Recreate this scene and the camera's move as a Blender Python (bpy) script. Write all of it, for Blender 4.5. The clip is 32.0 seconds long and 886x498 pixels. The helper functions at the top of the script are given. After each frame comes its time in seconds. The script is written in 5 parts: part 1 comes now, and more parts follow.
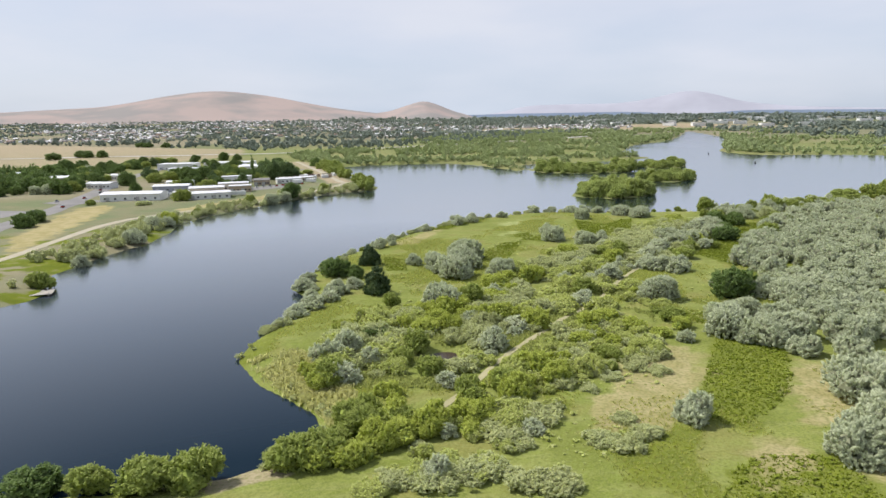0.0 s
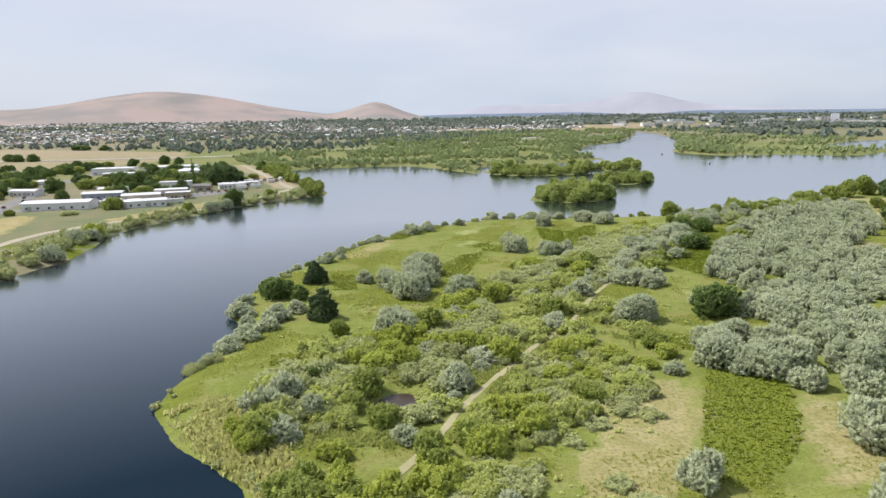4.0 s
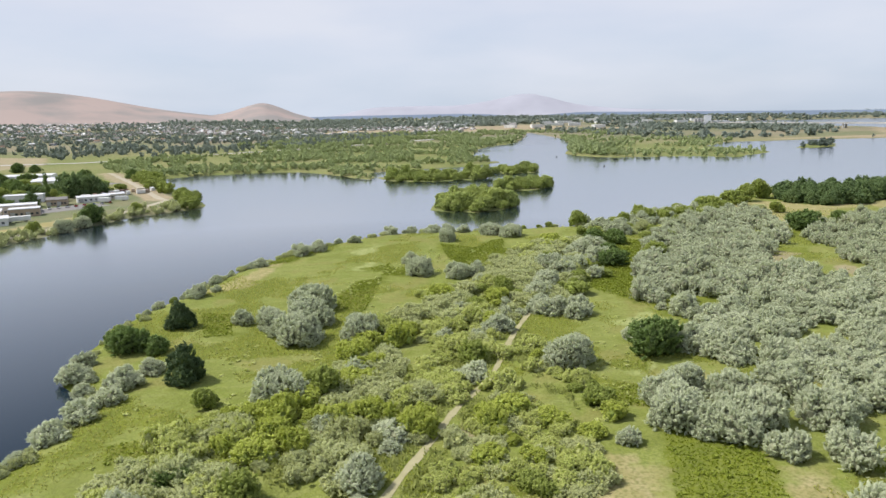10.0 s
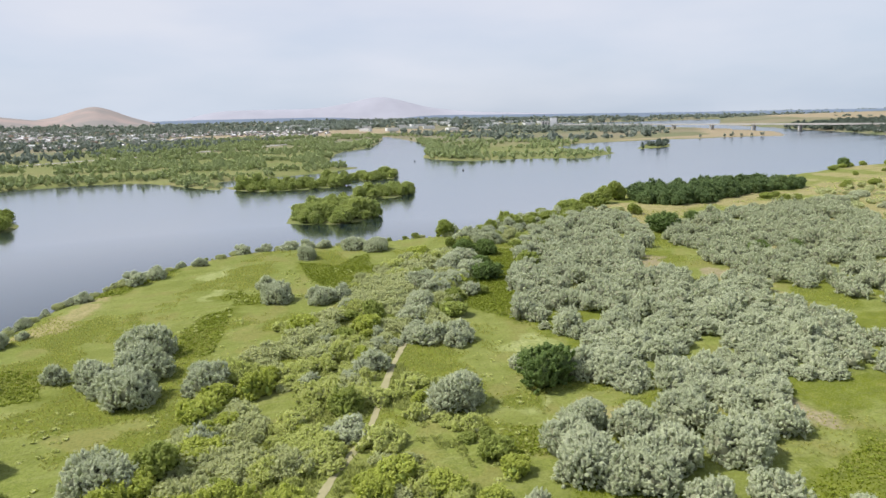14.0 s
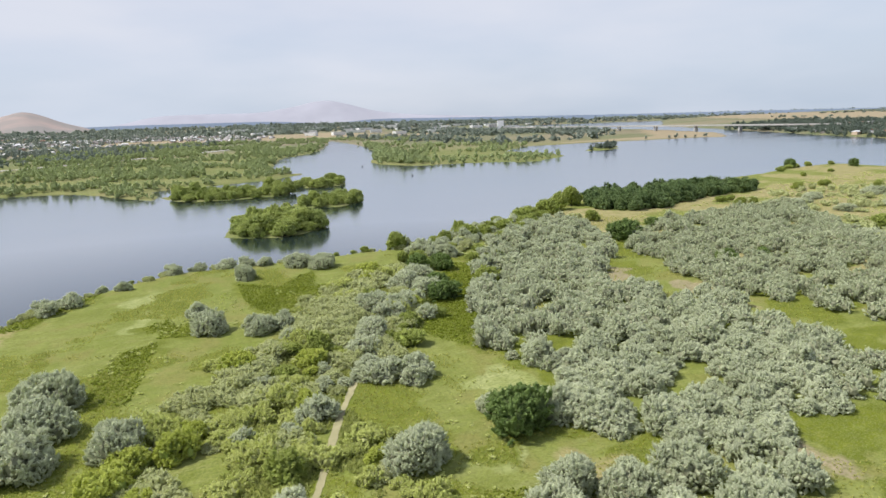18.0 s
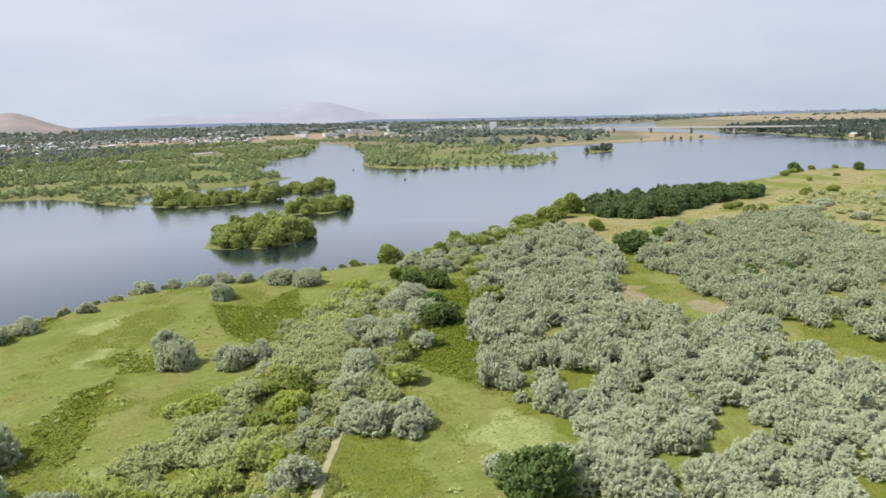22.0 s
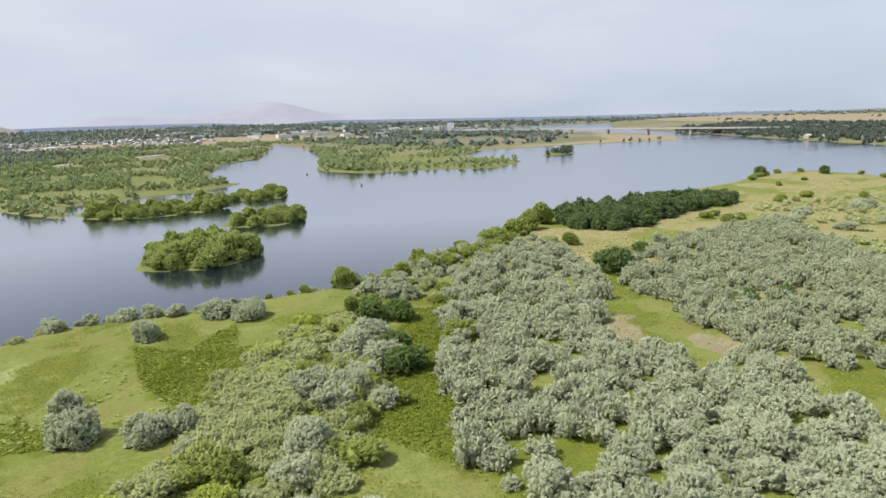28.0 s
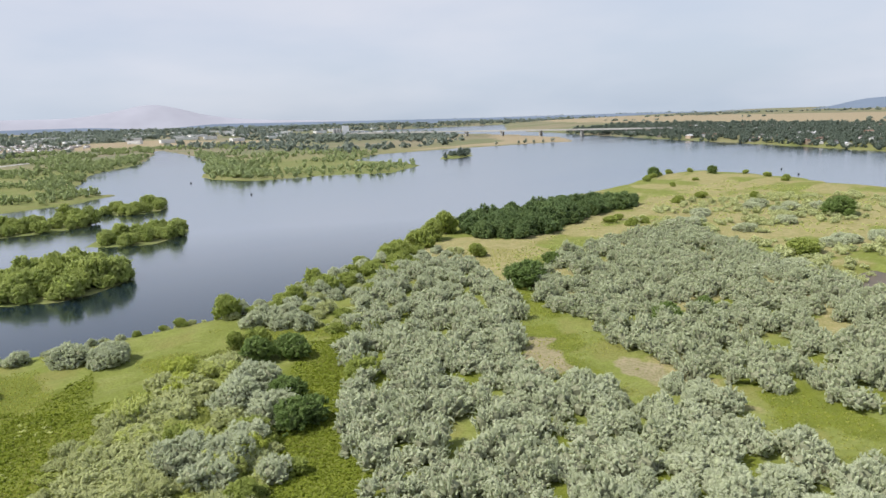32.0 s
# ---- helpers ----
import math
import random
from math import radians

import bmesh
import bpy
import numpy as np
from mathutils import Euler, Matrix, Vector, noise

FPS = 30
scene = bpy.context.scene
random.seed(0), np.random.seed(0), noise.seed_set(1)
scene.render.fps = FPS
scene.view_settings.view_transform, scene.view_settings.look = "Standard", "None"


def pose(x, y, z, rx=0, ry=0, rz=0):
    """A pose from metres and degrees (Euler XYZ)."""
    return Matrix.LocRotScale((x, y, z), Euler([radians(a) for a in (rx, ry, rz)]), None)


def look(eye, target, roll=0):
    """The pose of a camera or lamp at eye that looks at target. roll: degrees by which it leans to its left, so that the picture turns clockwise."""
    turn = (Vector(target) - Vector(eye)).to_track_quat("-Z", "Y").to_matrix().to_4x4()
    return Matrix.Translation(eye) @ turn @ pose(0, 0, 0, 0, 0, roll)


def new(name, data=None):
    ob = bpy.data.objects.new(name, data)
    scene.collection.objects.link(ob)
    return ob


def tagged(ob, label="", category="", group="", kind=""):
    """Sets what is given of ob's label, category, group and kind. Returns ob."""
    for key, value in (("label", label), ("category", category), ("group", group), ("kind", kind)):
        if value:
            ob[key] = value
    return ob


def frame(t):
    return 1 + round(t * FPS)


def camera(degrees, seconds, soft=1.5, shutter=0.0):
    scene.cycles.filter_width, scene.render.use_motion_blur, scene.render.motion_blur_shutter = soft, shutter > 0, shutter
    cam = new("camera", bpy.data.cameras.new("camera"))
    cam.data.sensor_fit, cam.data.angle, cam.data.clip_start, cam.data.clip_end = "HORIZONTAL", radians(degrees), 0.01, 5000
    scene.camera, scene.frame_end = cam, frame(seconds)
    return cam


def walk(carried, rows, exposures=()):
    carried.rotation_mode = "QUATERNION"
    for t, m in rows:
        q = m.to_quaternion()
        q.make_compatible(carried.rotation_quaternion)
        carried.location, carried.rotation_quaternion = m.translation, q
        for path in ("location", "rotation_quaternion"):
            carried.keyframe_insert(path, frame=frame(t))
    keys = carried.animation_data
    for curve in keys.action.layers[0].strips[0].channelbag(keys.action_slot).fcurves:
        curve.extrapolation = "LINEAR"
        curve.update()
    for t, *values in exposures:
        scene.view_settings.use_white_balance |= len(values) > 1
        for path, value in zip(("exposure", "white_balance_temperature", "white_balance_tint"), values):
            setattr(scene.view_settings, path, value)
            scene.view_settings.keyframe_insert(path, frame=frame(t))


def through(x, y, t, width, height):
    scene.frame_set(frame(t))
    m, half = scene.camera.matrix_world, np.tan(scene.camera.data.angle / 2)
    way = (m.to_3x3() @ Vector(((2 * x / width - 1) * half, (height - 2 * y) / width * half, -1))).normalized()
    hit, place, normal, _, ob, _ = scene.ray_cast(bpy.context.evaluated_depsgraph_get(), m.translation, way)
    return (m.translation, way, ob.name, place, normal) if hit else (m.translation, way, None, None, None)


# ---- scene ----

def fly(x, y, z, yaw, pitch, roll):
    """Camera pose from metres, heading, tilt and lean to its right, in degrees."""
    return pose(x, y, z, 0, 0, yaw) @ pose(0, 0, 0, 90 + pitch, 0, 0) @ pose(0, 0, 0, 0, 0, -roll)


cam = camera(65.97, 32.0)
PATH = [
    (0.0, fly(0.00, 0.00, 55.00, 0.000, -11.089, 1.178)),
    (0.5, fly(-0.01, 2.84, 54.96, -0.297, -11.096, 1.194)),
    (1.0, fly(-0.01, 5.67, 54.93, -0.637, -11.094, 1.262)),
    (1.5, fly(0.01, 8.53, 54.92, -0.971, -11.115, 1.149)),
    (2.0, fly(-0.02, 11.46, 54.96, -1.425, -11.119, 1.212)),
    (2.5, fly(-0.05, 14.46, 55.05, -1.962, -11.106, 1.186)),
    (3.0, fly(-0.02, 17.37, 55.16, -2.648, -11.117, 1.236)),
    (3.5, fly(0.08, 20.18, 55.29, -3.340, -11.118, 1.260)),
    (5.5, fly(0.43, 30.99, 55.78, -5.780, -11.158, 1.352)),
    (6.0, fly(0.56, 33.73, 55.89, -6.605, -11.166, 1.380)),
    (6.5, fly(0.80, 36.56, 55.97, -7.253, -11.152, 1.311)),
    (7.0, fly(1.10, 39.60, 56.08, -8.041, -11.176, 1.282)),
    (7.5, fly(1.48, 42.75, 56.23, -9.235, -11.118, 1.340)),
    (8.0, fly(1.84, 45.77, 56.33, -10.587, -11.150, 1.356)),
    (8.5, fly(2.09, 48.61, 56.46, -11.647, -11.180, 1.318)),
    (9.0, fly(2.33, 51.30, 56.62, -11.922, -11.195, 1.312)),
    (9.5, fly(2.68, 53.86, 56.78, -12.266, -11.193, 1.277)),
    (10.0, fly(3.06, 56.35, 56.95, -12.872, -11.212, 1.233)),
    (10.5, fly(3.48, 58.89, 57.15, -13.820, -11.207, 1.250)),
    (11.0, fly(3.96, 61.47, 57.30, -14.713, -11.186, 1.320)),
    (11.5, fly(4.50, 64.20, 57.45, -16.164, -11.207, 1.377)),
    (12.0, fly(5.11, 67.10, 57.64, -17.742, -11.181, 1.487)),
    (12.5, fly(5.68, 69.91, 57.69, -19.745, -11.212, 1.466)),
    (13.0, fly(6.28, 72.66, 57.69, -22.122, -11.234, 1.423)),
    (13.5, fly(7.03, 75.39, 57.75, -23.672, -11.212, 1.457)),
    (14.0, fly(7.83, 78.00, 57.85, -24.831, -11.221, 1.459)),
    (14.5, fly(8.65, 80.50, 57.97, -25.998, -11.214, 1.604)),
    (16.5, fly(12.42, 90.01, 58.36, -29.104, -11.175, 1.716)),
    (17.0, fly(13.49, 92.39, 58.45, -29.149, -11.142, 1.806)),
    (17.5, fly(14.63, 94.73, 58.49, -29.155, -11.107, 1.844)),
    (18.0, fly(15.81, 97.09, 58.50, -29.157, -11.091, 1.824)),
    (18.5, fly(16.98, 99.53, 58.53, -29.188, -11.073, 1.797)),
    (19.0, fly(18.14, 102.03, 58.58, -29.225, -11.081, 1.766)),
    (19.5, fly(19.29, 104.54, 58.68, -29.249, -11.057, 1.789)),
    (20.0, fly(20.43, 106.96, 58.78, -29.293, -11.081, 1.797)),
    (20.5, fly(21.60, 109.31, 58.94, -29.327, -11.073, 1.798)),
    (21.0, fly(22.83, 111.68, 59.13, -29.439, -11.086, 1.780)),
    (21.5, fly(24.11, 114.13, 59.33, -29.612, -11.090, 1.769)),
    (22.0, fly(25.41, 116.67, 59.57, -29.827, -11.042, 1.762)),
    (22.5, fly(26.66, 119.19, 59.81, -30.208, -11.045, 1.773)),
    (23.0, fly(27.88, 121.61, 60.07, -30.662, -11.061, 1.758)),
    (23.5, fly(29.07, 123.96, 60.39, -30.990, -11.051, 1.745)),
    (24.0, fly(30.22, 126.23, 60.73, -31.422, -11.057, 1.716)),
    (24.5, fly(31.32, 128.46, 61.02, -31.968, -11.042, 1.734)),
    (25.0, fly(32.39, 130.65, 61.20, -32.193, -11.071, 1.780)),
    (25.5, fly(33.50, 132.86, 61.28, -32.221, -11.094, 1.743)),
    (27.5, fly(38.42, 141.92, 61.45, -33.010, -11.130, 1.694)),
    (28.0, fly(39.87, 144.34, 61.55, -33.423, -11.119, 1.724)),
    (28.5, fly(41.53, 146.86, 61.68, -34.539, -11.140, 1.773)),
    (29.0, fly(43.27, 149.37, 61.80, -35.453, -11.141, 1.832)),
    (29.5, fly(45.01, 151.80, 61.88, -36.553, -11.163, 1.856)),
    (30.0, fly(46.70, 154.19, 61.94, -37.703, -11.159, 1.921)),
    (30.5, fly(48.35, 156.55, 62.02, -38.887, -11.183, 1.941)),
    (31.0, fly(50.05, 158.95, 62.12, -40.059, -11.204, 1.991)),
    (31.5, fly(51.79, 161.41, 62.26, -41.404, -11.206, 2.064)),
    (32.0, fly(53.53, 163.84, 62.41, -42.020, -11.200, 2.014)),
]
walk(cam, PATH, exposures=[(0.0, 0.75), (10.0, 0.76), (17.0, 0.73), (24.0, 0.70), (32.0, 0.69)])

# ---- sky, sun ----
SUN_AZ, SUN_EL = -68.0, 52.0      # degrees east of ahead, degrees above the horizon
world = bpy.data.worlds.new("sky")
scene.world = world
world.use_nodes = True
wn, wl = world.node_tree.nodes, world.node_tree.links
wn.clear()
sky = wn.new("ShaderNodeTexSky")
sky.sky_type = "NISHITA"
sky.sun_disc = False
sky.sun_elevation, sky.sun_rotation = radians(SUN_EL), radians(SUN_AZ)
sky.air_density, sky.dust_density, sky.ozone_density = 1.0, 2.2, 1.1
coord = wn.new("ShaderNodeTexCoord")
stretch = wn.new("ShaderNodeMapping")
stretch.inputs["Scale"].default_value = (1.0, 1.0, 3.5)
veil = wn.new("ShaderNodeTexNoise")
veil.inputs["Scale"].default_value, veil.inputs["Detail"].default_value = 1.6, 4.0
veil_ramp = wn.new("ShaderNodeMapRange")
veil_ramp.inputs["From Min"].default_value, veil_ramp.inputs["From Max"].default_value = 0.35, 0.65
veil_ramp.inputs["To Min"].default_value, veil_ramp.inputs["To Max"].default_value = 0.82, 1.0
thin = wn.new("ShaderNodeMix")
thin.data_type = "RGBA"
height = wn.new("ShaderNodeSeparateXYZ")
wl.new(coord.outputs["Generated"], height.inputs["Vector"])
climb = wn.new("ShaderNodeMapRange")
climb.inputs["From Max"].default_value = 0.22
wl.new(height.outputs["Z"], climb.inputs["Value"])
haze = wn.new("ShaderNodeMix")
haze.data_type = "RGBA"
haze.inputs["A"].default_value, haze.inputs["B"].default_value = (3.5, 4.05, 4.9, 1), (4.0, 4.25, 5.05, 1)
wl.new(climb.outputs["Result"], haze.inputs["Factor"])
billow = wn.new("ShaderNodeTexNoise")
billow.inputs["Scale"].default_value, billow.inputs["Detail"].default_value = 3.2, 6.0
wl.new(stretch.outputs["Vector"], billow.inputs["Vector"])
lit = wn.new("ShaderNodeMapRange")
lit.inputs["From Min"].default_value, lit.inputs["From Max"].default_value = 0.35, 0.68
lit.inputs["To Min"].default_value, lit.inputs["To Max"].default_value = 0.0, 0.55
wl.new(billow.outputs["Fac"], lit.inputs["Value"])
cloud = wn.new("ShaderNodeMix")
cloud.data_type = "RGBA"
cloud.inputs["B"].default_value = (4.75, 4.85, 5.3, 1)
wl.new(lit.outputs["Result"], cloud.inputs["Factor"])
wl.new(haze.outputs["Result"], cloud.inputs["A"])
wl.new(cloud.outputs["Result"], thin.inputs["B"])
back = wn.new("ShaderNodeBackground")
back.inputs["Strength"].default_value = 0.1
wout = wn.new("ShaderNodeOutputWorld")
wl.new(coord.outputs["Generated"], stretch.inputs["Vector"])
wl.new(stretch.outputs["Vector"], veil.inputs["Vector"])
wl.new(veil.outputs["Fac"], veil_ramp.inputs["Value"])
thinning = wn.new("ShaderNodeMapRange")
thinning.inputs["From Min"].default_value, thinning.inputs["From Max"].default_value = 0.16, 0.44
thinning.inputs["To Min"].default_value, thinning.inputs["To Max"].default_value = 1.0, 0.6
veil_share = wn.new("ShaderNodeMath")
veil_share.operation = "MULTIPLY"
wl.new(veil_ramp.outputs["Result"], veil_share.inputs[0])
wl.new(thinning.outputs["Result"], veil_share.inputs[1])
wl.new(veil_share.outputs["Value"], thin.inputs["Factor"])
wl.new(height.outputs["Z"], thinning.inputs["Value"])
wl.new(sky.outputs["Color"], thin.inputs["A"])
wl.new(thin.outputs["Result"], back.inputs["Color"])
wl.new(back.outputs["Background"], wout.inputs["Surface"])

sun_data = bpy.data.lights.new("sun", "SUN")
sun_data.energy, sun_data.angle, sun_data.color = 3.2, radians(4.0), (1.0, 0.965, 0.91)
sun = new("sun", sun_data)
sa, se = radians(SUN_AZ), radians(SUN_EL)
sun.matrix_world = look((500 * math.sin(sa) * math.cos(se), 500 * math.cos(sa) * math.cos(se), 500 * math.sin(se)), (0, 0, 0))


# ---- materials ----
def material(name, rough=0.8, spec=0.3, metal=0.0):
    m = bpy.data.materials.new(name)
    m.use_nodes = True
    b = m.node_tree.nodes["Principled BSDF"]
    b.inputs["Roughness"].default_value = rough
    b.inputs["Specular IOR Level"].default_value = spec
    b.inputs["Metallic"].default_value = metal
    return m, m.node_tree.nodes, m.node_tree.links, b


def node(nodes, kind, **values):
    n = nodes.new(kind)
    for key, value in values.items():
        n.inputs[key.replace("_", " ")].default_value = value
    return n


def mix(nodes, links, fac, a, b, blend="MIX"):
    n = nodes.new("ShaderNodeMix")
    n.data_type, n.blend_type = "RGBA", blend
    for socket, value in (("Factor", fac), ("A", a), ("B", b)):
        if isinstance(value, (int, float)):
            n.inputs[socket].default_value = value
        elif isinstance(value, tuple):
            n.inputs[socket].default_value = (*value, 1)
        else:
            links.new(value, n.inputs[socket])
    return n.outputs["Result"]


def spread(nodes, links, value, low, high, to_low=0.0, to_high=1.0):
    n = nodes.new("ShaderNodeMapRange")
    n.inputs["From Min"].default_value, n.inputs["From Max"].default_value = low, high
    n.inputs["To Min"].default_value, n.inputs["To Max"].default_value = to_low, to_high
    links.new(value, n.inputs["Value"])
    return n.outputs["Result"]


def noise_of(nodes, links, scale, detail=4.0, place=None):
    n = node(nodes, "ShaderNodeTexNoise", Scale=scale, Detail=detail)
    if place is None:
        place = nodes.new("ShaderNodeNewGeometry").outputs["Position"]
    links.new(place, n.inputs["Vector"])
    return n.outputs["Fac"]


def plain(name, colour, second, scale, rough=0.8, spec=0.3, metal=0.0, bump=0.0):
    """A surface that wanders between two colours at two sizes."""
    m, n, l, b = material(name, rough, spec, metal)
    big, small = noise_of(n, l, scale), noise_of(n, l, scale * 9, 2.0)
    c = mix(n, l, spread(n, l, big, 0.35, 0.65), colour, second)
    c = mix(n, l, spread(n, l, small, 0.3, 0.7, 0.0, 0.35), c, tuple(v * 0.75 for v in colour))
    l.new(c, b.inputs["Base Color"])
    if bump:
        k = node(n, "ShaderNodeBump", Strength=bump, Distance=0.1)
        l.new(small, k.inputs["Height"])
        l.new(k.outputs["Normal"], b.inputs["Normal"])
    return m


def leafage(name, colour, second, shade=0.85, through=0.5):
    """Leaves: they vary from tree to tree and from leaf to leaf, and let some light through."""
    m, n, l, b = material(name, 0.6, 0.25)
    tree = n.new("ShaderNodeObjectInfo").outputs["Random"]
    leaf = n.new("ShaderNodeNewGeometry").outputs["Random Per Island"]
    c = mix(n, l, tree, colour, second)
    wide = noise_of(n, l, 0.09, 2.0)
    c = mix(n, l, spread(n, l, wide, 0.35, 0.65, 0.0, 0.6), c, second)
    c = mix(n, l, spread(n, l, leaf, 0.0, 1.0, 0.0, 0.6), c, tuple(v * shade for v in colour))
    l.new(c, b.inputs["Base Color"])
    t = n.new("ShaderNodeBsdfTranslucent")
    l.new(c, t.inputs["Color"])
    s = node(n, "ShaderNodeMixShader", Fac=through)
    l.new(b.outputs["BSDF"], s.inputs[1])
    l.new(t.outputs["BSDF"], s.inputs[2])
    l.new(s.outputs["Shader"], n["Material Output"].inputs["Surface"])
    return m


M_OLIVE = leafage("silver_leaves", (0.636, 0.673, 0.472), (0.530, 0.572, 0.382), 0.75)
M_OLIVE_EAST = leafage("grey_green_leaves", (0.56, 0.60, 0.40), (0.465, 0.51, 0.315), 0.75)
M_SAGE = leafage("grey_brown_leaves", (0.58, 0.615, 0.32), (0.52, 0.545, 0.265))
M_WILLOW = leafage("willow_leaves", (0.506, 0.557, 0.121), (0.446, 0.496, 0.101))
M_SOFT = leafage("soft_green_leaves", (0.602, 0.637, 0.236), (0.522, 0.572, 0.180))
M_LUSH = leafage("lush_blades", (0.205, 0.245, 0.014), (0.165, 0.210, 0.014))
M_RIVER = leafage("river_willow_leaves", (0.442, 0.497, 0.147), (0.331, 0.396, 0.120))
M_BUSH = leafage("green_leaves", (0.382, 0.439, 0.110), (0.315, 0.372, 0.091))
M_DARK = leafage("dark_green_leaves", (0.209, 0.290, 0.078), (0.154, 0.229, 0.068))
M_PINE = leafage("pine_needles", (0.104, 0.154, 0.065), (0.084, 0.132, 0.055))
M_GROVE = leafage("grove_leaves", (0.210, 0.290, 0.105), (0.125, 0.190, 0.072))
# Marsh, town and garden leaves are greyed: haze put into their colour.
M_MARSH = leafage("hazy_marsh_leaves", (0.460, 0.520, 0.240), (0.310, 0.375, 0.190))
M_TOWN = leafage("hazy_town_tree_leaves", (0.30, 0.345, 0.275), (0.22, 0.265, 0.225))
M_GARDEN = leafage("hazy_garden_tree_leaves", (0.16, 0.20, 0.155), (0.11, 0.145, 0.115))
M_WEED_DARK = leafage("dark_weed_leaves", (0.32, 0.375, 0.05), (0.26, 0.32, 0.04))
M_TALL = leafage("tall_grass_blades", (0.400, 0.420, 0.150), (0.330, 0.370, 0.100))
M_REED = leafage("reed_blades", (0.560, 0.540, 0.240), (0.480, 0.500, 0.180))
# Crown cores mostly darker than leaves: shade between tufts put into colour.
M_SHADED_TWIGS = plain("shaded_twigs_and_inner_leaves", (0.235, 0.245, 0.16), (0.20, 0.21, 0.13), 1.5, 0.95, 0.1)
M_SHADED_SOFT_TWIGS = plain("shaded_inner_shrub_twigs", (0.36, 0.375, 0.16), (0.31, 0.33, 0.13), 1.5, 0.95, 0.1)
M_SHADED_DARK_TWIGS = plain("shaded_inner_dark_leaves", (0.11, 0.145, 0.05), (0.08, 0.115, 0.04), 1.5, 0.95, 0.1)
M_SHADED_GREEN_TWIGS = plain("shaded_inner_green_leaves", (0.26, 0.32, 0.075), (0.22, 0.27, 0.06), 1.5, 0.95, 0.1)
M_WEED = leafage("meadow_weeds", (0.40, 0.44, 0.09), (0.44, 0.44, 0.13))
M_BARK = plain("bark", (0.13, 0.10, 0.07), (0.09, 0.07, 0.05), 3.0, 0.9)
M_PATH = plain("trodden_earth", (0.335, 0.305, 0.18), (0.275, 0.26, 0.135), 0.4, 0.95, bump=0.3)
M_GRAVEL = plain("gravel", (0.36, 0.325, 0.25), (0.31, 0.28, 0.20), 0.15, 0.95)
M_ASPHALT = plain("old_asphalt", (0.20, 0.19, 0.185), (0.16, 0.155, 0.15), 0.1, 0.9)
M_CONCRETE = plain("concrete", (0.42, 0.41, 0.39), (0.36, 0.35, 0.33), 0.2, 0.85)
M_WHITE = plain("white_siding", (0.74, 0.74, 0.72), (0.66, 0.66, 0.64), 0.5, 0.6)
M_CREAM = plain("cream_siding", (0.62, 0.56, 0.45), (0.55, 0.49, 0.39), 0.5, 0.7)
M_TAN = plain("tan_stucco", (0.42, 0.33, 0.24), (0.37, 0.29, 0.21), 0.5, 0.8)
M_BLUEGREY = plain("grey_siding", (0.32, 0.35, 0.38), (0.28, 0.30, 0.33), 0.5, 0.7)
M_METALROOF = plain("pale_metal_roof", (0.62, 0.62, 0.63), (0.55, 0.55, 0.57), 0.3, 0.45, 0.5)
M_SHINGLE = plain("grey_shingles", (0.20, 0.19, 0.18), (0.16, 0.15, 0.145), 0.6, 0.9)
M_REDSHINGLE = plain("brown_shingles", (0.24, 0.16, 0.12), (0.20, 0.13, 0.10), 0.6, 0.9)
M_WINDOW = plain("window_glass", (0.05, 0.06, 0.07), (0.04, 0.05, 0.06), 1.0, 0.1, 0.6)
M_TIMBER = plain("weathered_timber", (0.36, 0.33, 0.29), (0.29, 0.27, 0.24), 1.0, 0.85)
M_TOWNWALL = material("town_roofs_and_walls", 0.7, 0.3)[0]
tn, tl = M_TOWNWALL.node_tree.nodes, M_TOWNWALL.node_tree.links
shade = tn.new("ShaderNodeNewGeometry").outputs["Random Per Island"]
tone = mix(tn, tl, spread(tn, tl, shade, 0.35, 0.9), (0.24, 0.22, 0.21), (0.70, 0.70, 0.70))
tl.new(mix(tn, tl, spread(tn, tl, noise_of(tn, tl, 0.3, 2.0), 0.4, 0.6, 0.0, 0.3), tone, (0.30, 0.24, 0.20)), tn["Principled BSDF"].inputs["Base Color"])
M_TYRE = plain("tyre_rubber", (0.03, 0.03, 0.03), (0.025, 0.025, 0.025), 2.0, 0.9)
M_STEEL = plain("steel", (0.45, 0.45, 0.46), (0.4, 0.4, 0.41), 2.0, 0.4, 0.5, 0.8)
PAINTS = [plain("car_paint_" + n, c, tuple(v * 0.9 for v in c), 1.0, 0.25, 0.5) for n, c in
          (("white", (0.75, 0.75, 0.75)), ("silver", (0.45, 0.46, 0.47)), ("blue", (0.05, 0.10, 0.25)),
           ("red", (0.35, 0.04, 0.03)), ("black", (0.03, 0.03, 0.035)))]


